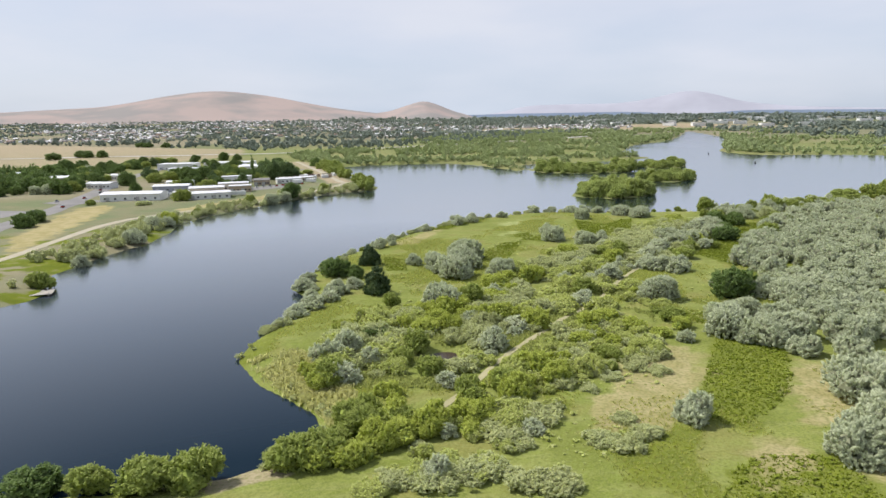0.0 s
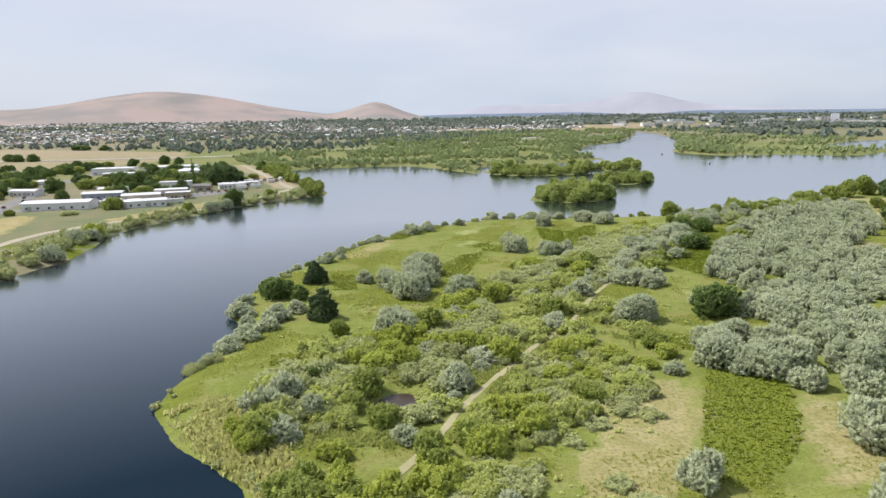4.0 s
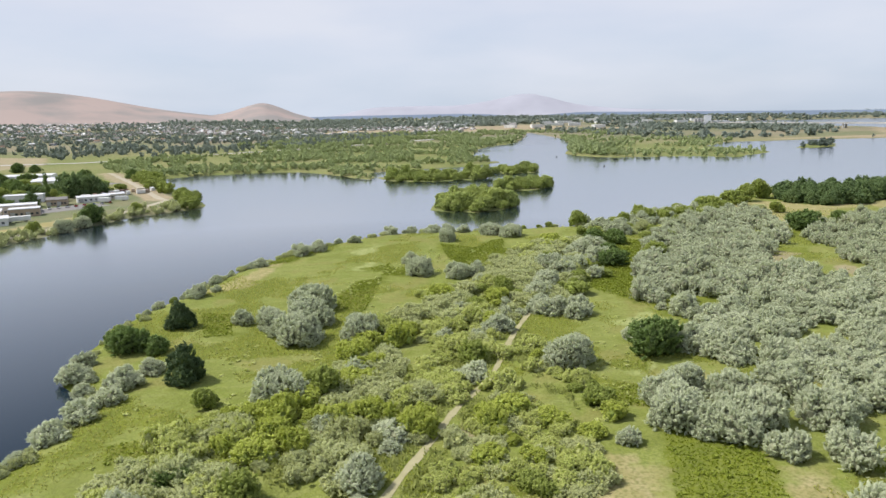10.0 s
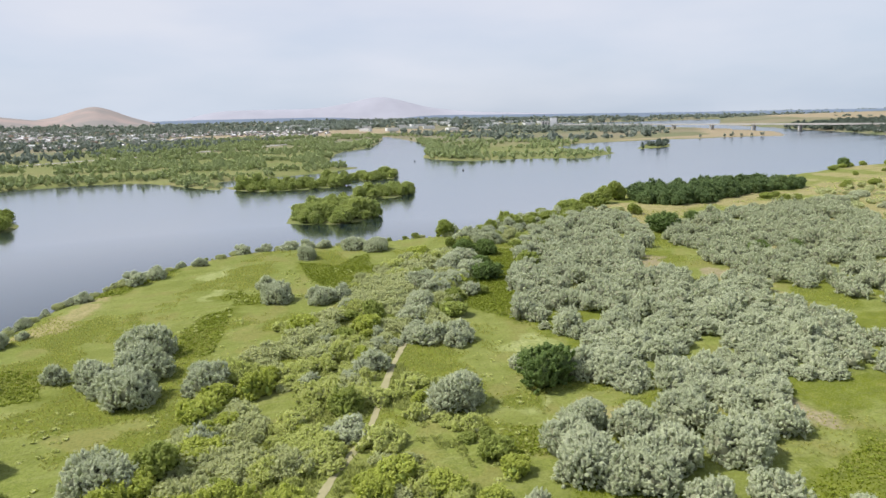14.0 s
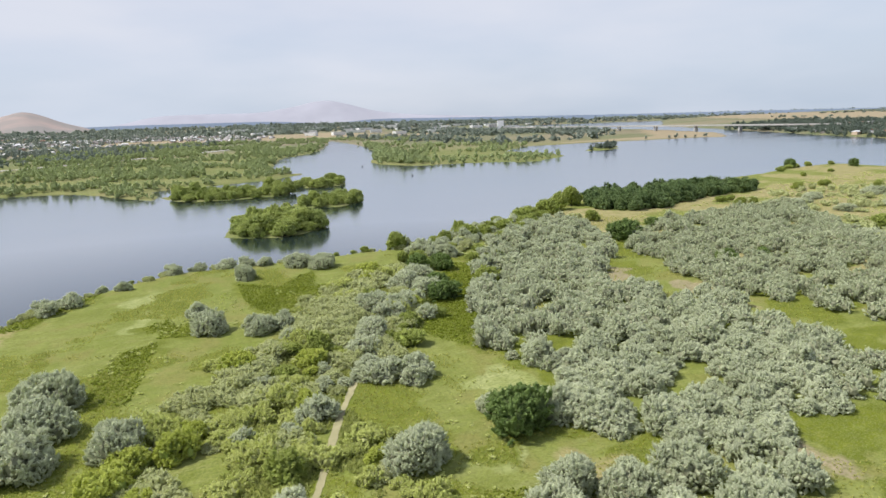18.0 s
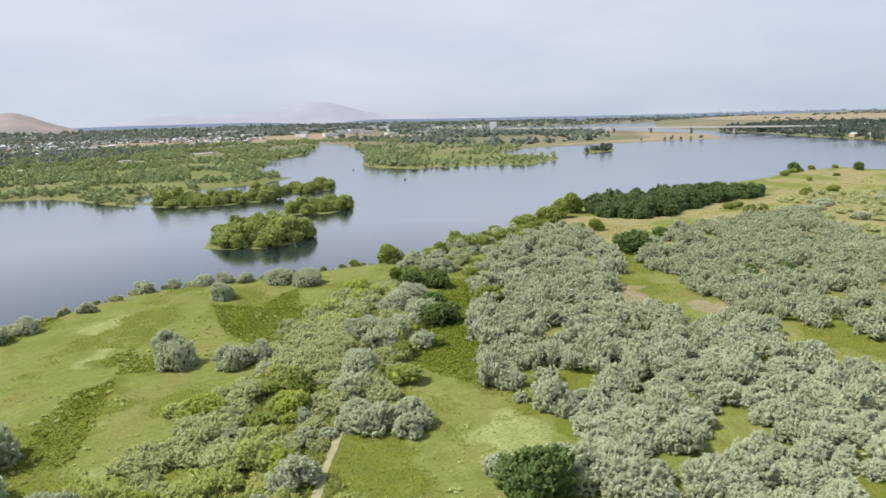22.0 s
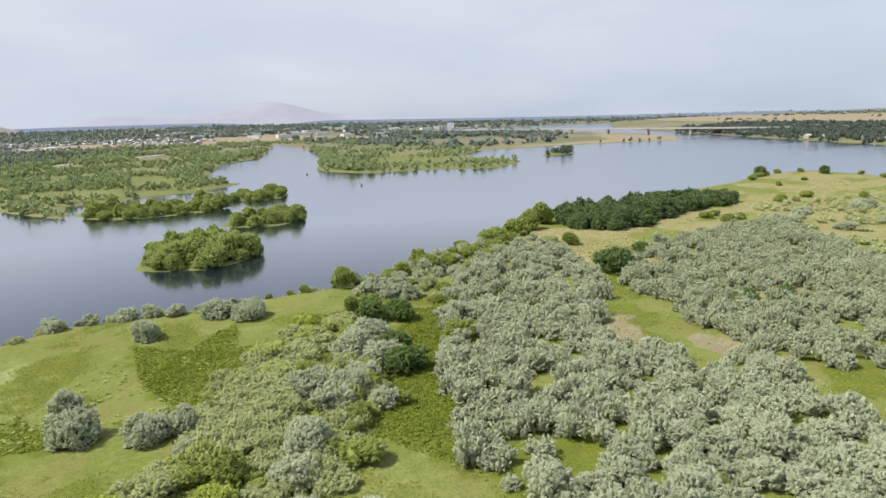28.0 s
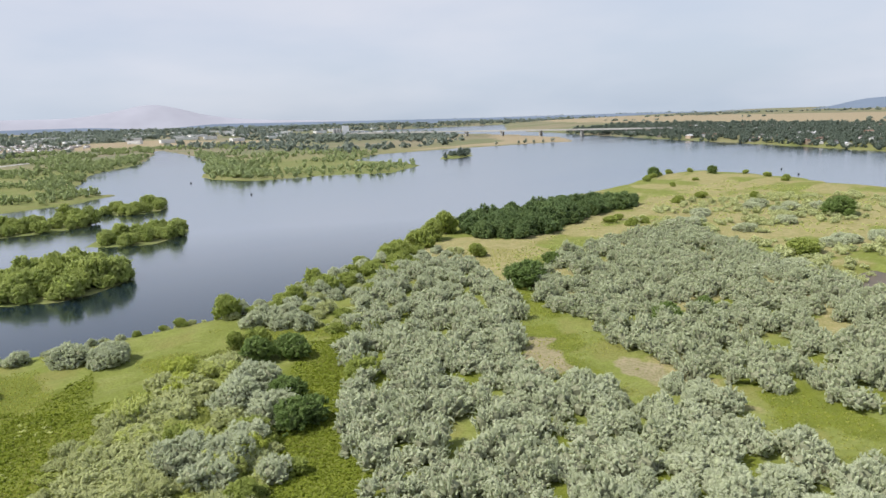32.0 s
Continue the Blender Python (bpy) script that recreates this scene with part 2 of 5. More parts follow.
def ground_material():
    """Meadow grass, lush green, straw and sand by the ground's own cover, broken up by noise at three sizes; far ground
    is dulled for haze.
    """
    m, n, l, b = material("ground_cover", 0.95, 0.1)
    a = n.new("ShaderNodeAttribute")
    a.attribute_name = "cover"
    parts = n.new("ShaderNodeSeparateColor")
    l.new(a.outputs["Color"], parts.inputs["Color"])
    big, mid, fine = noise_of(n, l, 0.03, 5.0), noise_of(n, l, 0.22, 5.0), noise_of(n, l, 1.6, 3.0)
    c = mix(n, l, spread(n, l, big, 0.38, 0.62), (0.136, 0.172, 0.026), (0.182, 0.206, 0.050))
    c = mix(n, l, spread(n, l, mid, 0.48, 0.66, 0.0, 0.75), c, (0.112, 0.136, 0.018))
    ragged = noise_of(n, l, 0.55, 6.0)
    c = mix(n, l, spread(n, l, ragged, 0.52, 0.64, 0.0, 0.55), c, (0.21, 0.228, 0.062))

    comb = n.new("ShaderNodeMapping")
    comb.inputs["Rotation"].default_value, comb.inputs["Scale"].default_value = (0, 0, radians(-35)), (0.12, 0.6, 0.3)
    l.new(n.new("ShaderNodeNewGeometry").outputs["Position"], comb.inputs["Vector"])
    streak = noise_of(n, l, 1.0, 4.0, comb.outputs["Vector"])
    c = mix(n, l, spread(n, l, streak, 0.5, 0.72, 0.0, 0.55), c, (0.245, 0.252, 0.098))
    drift = noise_of(n, l, 0.075, 6.0)
    c = mix(n, l, spread(n, l, drift, 0.52, 0.62, 0.0, 0.8), c, (0.185, 0.175, 0.052))
    c = mix(n, l, spread(n, l, drift, 0.47, 0.36, 0.0, 0.7), c, (0.125, 0.15, 0.024))

    def layer(c, mask, colour, other):
        e = n.new("ShaderNodeMath")
        e.operation = "ADD"
        l.new(mask, e.inputs[0])
        l.new(spread(n, l, mid, 0.3, 0.7, -0.3, 0.3), e.inputs[1])
        return mix(n, l, spread(n, l, e.outputs["Value"], 0.35, 0.65), c,
                   mix(n, l, spread(n, l, mid, 0.4, 0.6), colour, other))
    wide = noise_of(n, l, 0.004, 4.0)
    # Dull far ground, with haze put into its colour; also dry bank land.
    far = mix(n, l, spread(n, l, wide, 0.47, 0.55), (0.125, 0.145, 0.082), (0.215, 0.185, 0.135))
    far = mix(n, l, spread(n, l, big, 0.42, 0.58, 0.0, 0.7), far, (0.18, 0.16, 0.105))
    c = mix(n, l, a.outputs["Alpha"], c, far)
    p = n.new("ShaderNodeAttribute")
    p.attribute_name = "pale"
    c = layer(c, p.outputs["Fac"], (0.30, 0.325, 0.135), (0.23, 0.26, 0.085))
    c = layer(c, parts.outputs["Red"], (0.122, 0.145, 0.008), (0.092, 0.116, 0.007))
    c = layer(c, parts.outputs["Green"], (0.325, 0.275, 0.145), (0.26, 0.225, 0.10))
    c = layer(c, parts.outputs["Blue"], (0.30, 0.245, 0.165), (0.255, 0.212, 0.135))
    blade = noise_of(n, l, 4.5, 3.0)
    near = spread(n, l, a.outputs["Alpha"], 0.0, 0.9, 1.0, 0.08)

    def nearby(share):
        e = n.new("ShaderNodeMath")
        e.operation = "MULTIPLY"
        l.new(share, e.inputs[0])
        l.new(near, e.inputs[1])
        return e.outputs["Value"]
    c = mix(n, l, nearby(spread(n, l, fine, 0.44, 0.66, 0.0, 0.6)), c, (0.090, 0.108, 0.022))
    c = mix(n, l, nearby(spread(n, l, blade, 0.45, 0.66, 0.0, 0.5)), c, (0.245, 0.26, 0.098))
    l.new(c, b.inputs["Base Color"])
    k = node(n, "ShaderNodeBump", Strength=0.9, Distance=0.7)
    l.new(mid, k.inputs["Height"])
    k2 = node(n, "ShaderNodeBump", Strength=0.6, Distance=0.15)
    l.new(fine, k2.inputs["Height"])
    l.new(k.outputs["Normal"], k2.inputs["Normal"])
    l.new(k2.outputs["Normal"], b.inputs["Normal"])
    return m


def water_material():
    """Clear dark water: little gloss looking down, a bright one far off, and bands of wind ripples."""
    m, n, l, b = material("river_water", 0.06, 0.0)
    lanes = n.new("ShaderNodeMapping")
    lanes.inputs["Rotation"].default_value, lanes.inputs["Scale"].default_value = (0, 0, radians(20)), (0.25, 1.0, 1.0)
    l.new(n.new("ShaderNodeNewGeometry").outputs["Position"], lanes.inputs["Vector"])
    wind = noise_of(n, l, 0.012, 5.0, lanes.outputs["Vector"])
    big = noise_of(n, l, 0.006, 3.0)
    l.new(mix(n, l, big, (0.005, 0.013, 0.023), (0.008, 0.018, 0.029)), b.inputs["Base Color"])
    k = node(n, "ShaderNodeBump", Strength=0.09, Distance=0.3)
    l.new(noise_of(n, l, 0.55, 4.0), k.inputs["Height"])
    k2 = node(n, "ShaderNodeBump", Strength=0.02, Distance=1.0)
    l.new(noise_of(n, l, 0.08, 2.0), k2.inputs["Height"])
    l.new(k.outputs["Normal"], k2.inputs["Normal"])
    g = node(n, "ShaderNodeBsdfGlossy", Color=(0.94, 0.965, 0.985, 1))
    l.new(spread(n, l, wind, 0.42, 0.66, 0.11, 0.2), g.inputs["Roughness"])
    l.new(k2.outputs["Normal"], g.inputs["Normal"])
    f = node(n, "ShaderNodeFresnel", IOR=1.33)
    s = n.new("ShaderNodeMixShader")
    l.new(spread(n, l, f.outputs["Fac"], 0.075, 0.40, 0.015, 0.72), s.inputs["Fac"])
    l.new(b.outputs["BSDF"], s.inputs[1])
    l.new(g.outputs["BSDF"], s.inputs[2])
    l.new(s.outputs["Shader"], n["Material Output"].inputs["Surface"])
    return m


M_GROUND, M_WATER = ground_material(), water_material()


# ---- mesh helpers ----
def mesh_of(name, verts, faces, mat, smooth=False, inner=None):
    """A mesh from arrays of points and of triangles and quads (a list of arrays)."""
    me = bpy.data.meshes.new(name)
    verts = np.asarray(verts, dtype=np.float32)
    faces = [np.asarray(f, dtype=np.int32) for f in faces if len(f)]
    me.vertices.add(len(verts))
    me.vertices.foreach_set("co", verts.ravel())
    loops = np.concatenate([f.ravel() for f in faces])
    sizes = np.concatenate([np.full(len(f), f.shape[1], dtype=np.int32) for f in faces])
    me.loops.add(len(loops))
    me.loops.foreach_set("vertex_index", loops)
    me.polygons.add(len(sizes))
    me.polygons.foreach_set("loop_start", np.concatenate([[0], np.cumsum(sizes)[:-1]]).astype(np.int32))
    me.polygons.foreach_set("use_smooth", np.full(len(sizes), smooth))
    me.update(calc_edges=True)
    me.materials.append(mat)
    if inner is not None:
        me.materials.append(inner)
        me.polygons.foreach_set("material_index", np.concatenate([np.full(len(f), k, dtype=np.int32) for k, f in enumerate(faces)]))
    return me


def part(name, data, parent, label="", mat=None):
    """Links a mesh or bmesh as one object under a thing or a part."""
    if isinstance(data, bmesh.types.BMesh):
        bm, data = data, bpy.data.meshes.new(name)
        bm.to_mesh(data)
        bm.free()
        data.materials.append(mat)
    ob = new(name, data)
    ob.parent = parent
    return tagged(ob, label)


def thing(name, label, category, group="", kind="", at=(0, 0, 0), turn=0.0, scale=1.0):
    ob = tagged(new(name), label, category, group, kind)
    ob.matrix_basis = pose(*at, 0, 0, turn) @ Matrix.Scale(scale, 4)
    return ob


def box(bm, x0, x1, y0, y1, z0, z1):
    vs = [bm.verts.new((x, y, z)) for x in (x0, x1) for y in (y0, y1) for z in (z0, z1)]
    for f in ((0, 1, 3, 2), (4, 6, 7, 5), (0, 4, 5, 1), (2, 3, 7, 6), (0, 2, 6, 4), (1, 5, 7, 3)):
        bm.faces.new([vs[i] for i in f])
    return bm


def box_mesh(name, mat, *sizes, bevel=0.0):
    bm = box(bmesh.new(), *sizes)
    if bevel:
        bmesh.ops.bevel(bm, geom=bm.edges[:], offset=bevel, segments=2, affect="EDGES")
    me = bpy.data.meshes.new(name)
    bm.to_mesh(me)
    bm.free()
    me.materials.append(mat)
    return me


def ico(level):
    bm = bmesh.new()
    bmesh.ops.create_icosphere(bm, subdivisions=level, radius=1.0)
    v = np.array([q.co[:] for q in bm.verts])
    f = np.array([[q.index for q in p.verts] for p in bm.faces])
    bm.free()
    return v, f


ICO = {k: ico(k) for k in (0, 1, 2)}
RNG = np.random.default_rng(7)
LATTICE = np.random.default_rng(3).random((256, 256))


def wander(x, y, size, octaves=3):
    """Smooth noise from 0 to 1 over the plan, with lumps of that size in metres."""
    total, weight, w = 0.0, 0.0, 1.0
    x, y = np.asarray(x, float) / size, np.asarray(y, float) / size
    for _ in range(octaves):
        i, j = np.floor(x).astype(int), np.floor(y).astype(int)
        u, v = x - i, y - j
        u, v = u * u * (3 - 2 * u), v * v * (3 - 2 * v)
        a, b = LATTICE[i % 256, j % 256], LATTICE[(i + 1) % 256, j % 256]
        c, d = LATTICE[i % 256, (j + 1) % 256], LATTICE[(i + 1) % 256, (j + 1) % 256]
        total = total + w * ((a * (1 - u) + b * u) * (1 - v) + (c * (1 - u) + d * u) * v)
        weight += w
        w *= 0.5
        x, y = x * 2.03 + 17.3, y * 2.03 + 5.1
    return total / weight


def depth_in(poly, x, y):
    """How far points lie inside a closed outline, negative outside."""
    x, y = np.asarray(x, float), np.asarray(y, float)
    if x.size < 40:
        a = np.array(poly, float)
        b = np.roll(a, -1, 0)
        d, px, py = b - a, x.reshape(-1, 1), y.reshape(-1, 1)
        t = np.clip(((px - a[:, 0]) * d[:, 0] + (py - a[:, 1]) * d[:, 1]) / ((d * d).sum(1) + 1e-9), 0, 1)
        best = np.sqrt(((px - a[:, 0] - t * d[:, 0]) ** 2 + (py - a[:, 1] - t * d[:, 1]) ** 2).min(1))
        over = ((a[:, 1] > py) != (b[:, 1] > py)) & (px < d[:, 0] * (py - a[:, 1]) / np.where(d[:, 1] == 0, 1e-9, d[:, 1]) + a[:, 0])
        return np.where(over.sum(1) % 2 == 1, best, -best).reshape(x.shape)
    best, inside = np.full(x.shape, 1e9), np.zeros(x.shape, bool)
    for (ax, ay), (bx, by) in zip(poly, poly[1:] + poly[:1]):
        dx, dy = bx - ax, by - ay
        t = np.clip(((x - ax) * dx + (y - ay) * dy) / (dx * dx + dy * dy + 1e-9), 0, 1)
        best = np.minimum(best, (x - ax - t * dx) ** 2 + (y - ay - t * dy) ** 2)
        crosses = (ay > y) != (by > y)
        inside ^= crosses & (x < dx * (y - ay) / (dy if dy else 1e-9) + ax)
    best = np.sqrt(best)
    return np.where(inside, best, -best)


def distance_to(line, x, y):
    x, y = np.asarray(x, float), np.asarray(y, float)
    best = np.full(x.shape, 1e9)
    for (ax, ay), (bx, by) in zip(line, line[1:]):
        dx, dy = bx - ax, by - ay
        t = np.clip(((x - ax) * dx + (y - ay) * dy) / (dx * dx + dy * dy + 1e-9), 0, 1)
        best = np.minimum(best, (x - ax - t * dx) ** 2 + (y - ay - t * dy) ** 2)
    return np.sqrt(best)


# ---- the plan ----
NEAR_LAND = [(-140, 55), (-100, 88), (-66, 93), (-52, 94), (-35, 97), (-30, 102), (-25, 108), (-22, 113), (-25, 120), (-33, 128),
             (-37, 134), (-44, 145), (-48, 151), (-48, 162), (-45, 176), (-39, 190), (-39, 203), (-50, 218), (-46, 242),
             (-42, 265), (-26, 298), (-16, 318), (5, 346), (27, 366), (50, 379), (94, 374), (119, 372), (141, 371), (159, 371),
             (180, 391), (199, 390), (243, 411), (295, 452), (380, 462), (530, 475), (595, 490), (639, 498), (683, 486),
             (675, 449), (651, 390), (624, 347), (613, 311), (640, 150), (700, -400), (-500, -400), (-300, 20)]
MAIN_LAND = [(-600, -200), (-300, 40), (-180, 150), (-136, 202), (-131, 208), (-130, 219), (-145, 235), (-143, 251), (-142, 279),
             (-135, 307), (-137, 338), (-143, 370), (-130, 408), (-112, 444), (-90, 488), (-69, 508), (-51, 517), (-51, 540),
             (-75, 608), (-100, 690), (-113, 765), (-86, 794), (-38, 799), (12, 796), (43, 750), (58, 717), (77, 669), (84, 690),
             (87, 747), (152, 768), (203, 780), (251, 822), (227, 850), (235, 920), (281, 1041), (322, 1150), (430, 1290),
             (560, 1600), (700, 1960), (2600, 3200), (6000, 3300), (6000, 6000), (-6000, 6000), (-6000, -200)]
DELTA = [(700, 2050), (621, 1641), (552, 1339), (500, 1200), (370, 913), (382, 850), (396, 826), (475, 806), (515, 765), (611, 817),
         (639, 890), (627, 987), (736, 1082), (798, 1078), (877, 1075), (969, 1052), (1107, 1032), (1176, 981), (1190, 1020),
         (1333, 1151), (1488, 1466), (1560, 1800), (1200, 2300)]
EAST_BANK = [(6000, 2700), (2600, 2500), (1800, 1750), (1548, 1317), (1388, 1051), (1292, 908), (1201, 743), (1095, 561), (1035, 469), (1002, 417),
             (900, 100), (800, -400), (6000, -400)]
ISLET_A = [(86, 455), (96, 444), (110, 437), (125, 439), (140, 450), (148, 470), (138, 490), (112, 496), (94, 480)]
ISLET_B = [(84, 690), (92, 650), (104, 632), (138, 624), (173, 628), (187, 655), (184, 672), (150, 676), (110, 690)]
ISLET_C = [(151, 552), (163, 536), (178, 530), (202, 544), (214, 572), (208, 584), (186, 578), (164, 572)]
ISLET_E = [(196, 692), (209, 664), (232, 668), (250, 700), (240, 714), (214, 712)]
ISLET_D = [(705, 890), (700, 868), (735, 868), (780, 890), (828, 955), (800, 970), (750, 930)]
FAR_PLAIN = [(1950, 2700), (2600, 2450), (6000, 2200), (6000, 5200), (1900, 5200)]
LANDS = [(NEAR_LAND, 1.6, 0.30), (MAIN_LAND, 2.2, 0.25), (DELTA, 1.1, 0.12), (EAST_BANK, 5.0, 0.25), (FAR_PLAIN, 2.2, 0.2),
         (ISLET_A, 0.3, 0.1), (ISLET_B, 0.3, 0.1), (ISLET_C, 0.3, 0.1), (ISLET_E, 0.3, 0.1), (ISLET_D, 0.7, 0.15)]
POND = [(-6, 141), (-6, 148), (-3, 153), (1, 154), (5, 150), (4, 146), (-1, 143)]
EAST_POND = [(300, 231), (316, 243), (336, 240), (330, 226), (310, 222)]
FOOTPATH = [(-6, 112), (2, 124), (7, 133), (11, 142), (17, 152), (24, 162), (32, 175), (42, 187), (49, 199), (57, 214), (66, 229), (69, 236)]
LEVEE_TRACK = [(-190, 170), (-180, 230), (-176, 266), (-177, 308), (-176, 361), (-158, 395), (-134, 423), (-112, 462), (-92, 505), (-78, 553),
               (-87, 579), (-129, 706), (-178, 846)]
STREET = [(-215, 300), (-231, 353), (-237, 404), (-257, 490), (-291, 622), (-307, 715), (-330, 900)]
HIGHWAY = [(-1500, 1020), (-676, 1056), (-242, 1060), (-149, 1131), (-10, 1232), (120, 1330), (400, 1600)]
LUSH = [[(65, 156), (80, 153), (73, 137), (67, 124), (58, 114), (50, 108), (45, 113), (49, 124), (56, 138)], [(147, 326), (157, 318), (127, 273), (103, 230), (95, 254), (119, 293)],
        [(34, 286), (23, 245), (14, 245), (18, 269), (25, 282)], [(36, 300), (34, 288), (44, 286), (48, 300)],
        [(-14, 318), (5, 340), (25, 358), (20, 346), (2, 322)], [(88, 138), (120, 146), (116, 132), (95, 120)], [(227, 330), (204, 295), (212, 285), (240, 330)],
        [(118, 232), (128, 226), (122, 216), (112, 222)], [(193, 226), (204, 214), (196, 205), (182, 210)],
        [(31, 301), (40, 308), (40, 300), (32, 293)], [(24, 283), (32, 284), (31, 277), (24, 266)], [(63, 307), (74, 325), (97, 346), (91, 325), (70, 301)],
        [(-23, 259), (-14, 254), (-13, 234), (-20, 234)], [(-29, 169), (-30, 177), (-22, 178), (-20, 167)], [(38, 86), (43, 94), (50, 99), (62, 97), (60, 84)],
        [(60, 168), (76, 162), (84, 172), (66, 178)],
        [(63, 311), (67, 341), (86, 322), (94, 323), (86, 305), (76, 291), (68, 280)],
        [(161, 332), (160, 316), (139, 298), (129, 279), (117, 254), (108, 242), (93, 256), (100, 271), (117, 282), (134, 304), (147, 316)]]
PALE = [[(11, 238), (23, 245), (29, 236), (20, 219), (11, 221)], [(33, 329), (50, 333), (41, 312), (27, 298)], [(29, 335), (38, 348), (43, 345), (33, 319)],
        [(-33, 190), (-29, 199), (-30, 182)], [(5, 221), (14, 257), (14, 236), (9, 211)], [(86, 214), (100, 222), (98, 204), (88, 198)], [(24, 112), (34, 122), (36, 116), (28, 108)],
        [(70, 186), (80, 190), (82, 182), (72, 178)]]
STRAW = [[(24, 108), (29, 124), (38, 142), (47, 150), (57, 152), (55, 138), (48, 124), (40, 110), (32, 105)], [(62, 107), (66, 124), (76, 139), (80, 137), (75, 121), (68, 106)],
         [(-26, 282), (-14, 303), (-3, 321), (-4, 302), (-13, 286)], [(47, 91), (50, 102), (57, 103), (54, 91)], [(683, 486), (597, 413), (529, 343), (560, 278), (401, 253), (363, 304), (393, 349), (360, 363), (467, 415)],
         [(286, 383), (257, 377), (227, 334), (235, 325), (300, 370), (420, 385)], [(60, 92), (74, 100), (80, 120), (88, 112), (80, 90)],
         [(100, 1500), (140, 1560), (60, 1540)],
         [(-150, 400), (-110, 480), (-120, 490), (-162, 412)], [(-201, 312), (-218, 370), (-228, 446), (-206, 430), (-190, 345), (-178, 272)],
         [(76, 172), (84, 164), (92, 170), (84, 182)], [(205, 245), (193, 228), (186, 214), (180, 226), (190, 250)]]
SAND = [[(187, 283), (193, 276), (180, 259), (172, 260), (174, 270)], [(194, 256), (194, 243), (186, 238), (183, 247)], [(181, 220), (175, 208), (174, 197), (170, 188), (166, 190), (170, 208), (177, 221)], [(172, 206), (168, 199), (176, 196)],
        [(118, 172), (123, 164), (118, 152), (112, 158)], [(790, 1110), (960, 1072), (1107, 1036), (1176, 978), (1190, 1018), (1335, 1150), (1490, 1466), (1480, 1540), (1320, 1380), (1120, 1150)], [(-40, 96), (-28, 99), (-26, 95), (-38, 92)],
        [(12, 178), (20, 182), (24, 176), (14, 171)], [(30, 165), (33, 170), (37, 169), (37, 164)],
        [(-540, 840), (-375, 800), (-300, 1035), (-350, 1230), (-665, 1450), (-1000, 1610), (-1500, 1600), (-1500, 850)],
        [(1560, 420), (1640, 760), (1800, 1150), (2050, 1650), (2700, 2420), (3300, 2500), (3000, 1500), (2700, 500), (2500, -400), (1450, -400)],
        [(-192, 850), (-170, 850), (-120, 706), (-76, 575), (-76, 553), (-92, 560), (-140, 700)]]


# dry fields on the far plain, free of trees
FIELDS = [[(520, 1990), (700, 2080), (960, 1790), (1120, 2060), (860, 2480), (600, 2380)], [(60, 1960), (420, 2020), (500, 2260), (180, 2300)], [(-540, 840), (-375, 800), (-300, 1035), (-350, 1230), (-665, 1450), (-1000, 1610), (-1500, 1600), (-1500, 850)]]
SAND += FIELDS[:2]


def shore(x, y):
    """How far inside any land a point lies, and how high that land stands."""
    ruffle = (wander(x, y, 14, 3) - 0.5) * 7
    far, top, rise = np.full(np.shape(x), -1e9), np.zeros(np.shape(x)), np.full(np.shape(x), 0.2)
    for poly, height, slope in LANDS:
        d = depth_in(poly, x, y) + ruffle * np.where(np.hypot(x, y) > 700, 2.0, 0.55)
        take = d > far
        far, top, rise = np.where(take, d, far), np.where(take, height, top), np.where(take, slope, rise)
    return far, top, rise


def ground_height(x, y):
    x, y = np.asarray(x, float), np.asarray(y, float)
    far, top, rise = shore(x, y)
    bumps = (wander(x, y, 30, 4) - 0.5) * 1.2
    z = np.where(far > 0, top * np.tanh(far * rise / top) + bumps * np.clip(far / 20, 0, 1), np.maximum(far * 0.2, -2.5))
    reach = np.hypot(x, y)
    plain_rise = np.clip((reach - 1500) / 3200, 0, 1)
    left = np.clip((400 - x) / 1500, 0, 1)
    z = z + np.where(far > 30, plain_rise ** 1.3 * (32 + 44 * left - 25 * np.clip((x - 1300) / 1500, 0, 1)) * np.clip((far - 30) / 300, 0, 1), 0)
    z = z + np.where(x > 900, np.clip(depth_in(EAST_BANK, x, y) / 260, 0, 1) * 8, 0)
    for poly, low in ((POND, -0.6), (EAST_POND, -0.5)):
        d = depth_in(poly, x, y)
        z = np.where(d > -4, np.minimum(z, np.maximum(-d * 0.3, low) + 0.05), z)
    return z


def height_at(x, y):
    return float(ground_height(np.array([x]), np.array([y]))[0])


def stops(low, core_low, core_high, high, step, grow, cap):
    mid = list(np.arange(core_low, core_high, step))
    out = []
    for edge, way, end in ((core_low, -1, low), (mid[-1], 1, high)):
        p, s, run = edge, step, []
        while (p - end) * way < 0:
            s = min(s * (1 + grow), cap)
            p += way * s
            run.append(p)
        out.append(run)
    return np.array(out[0][::-1] + mid + out[1])


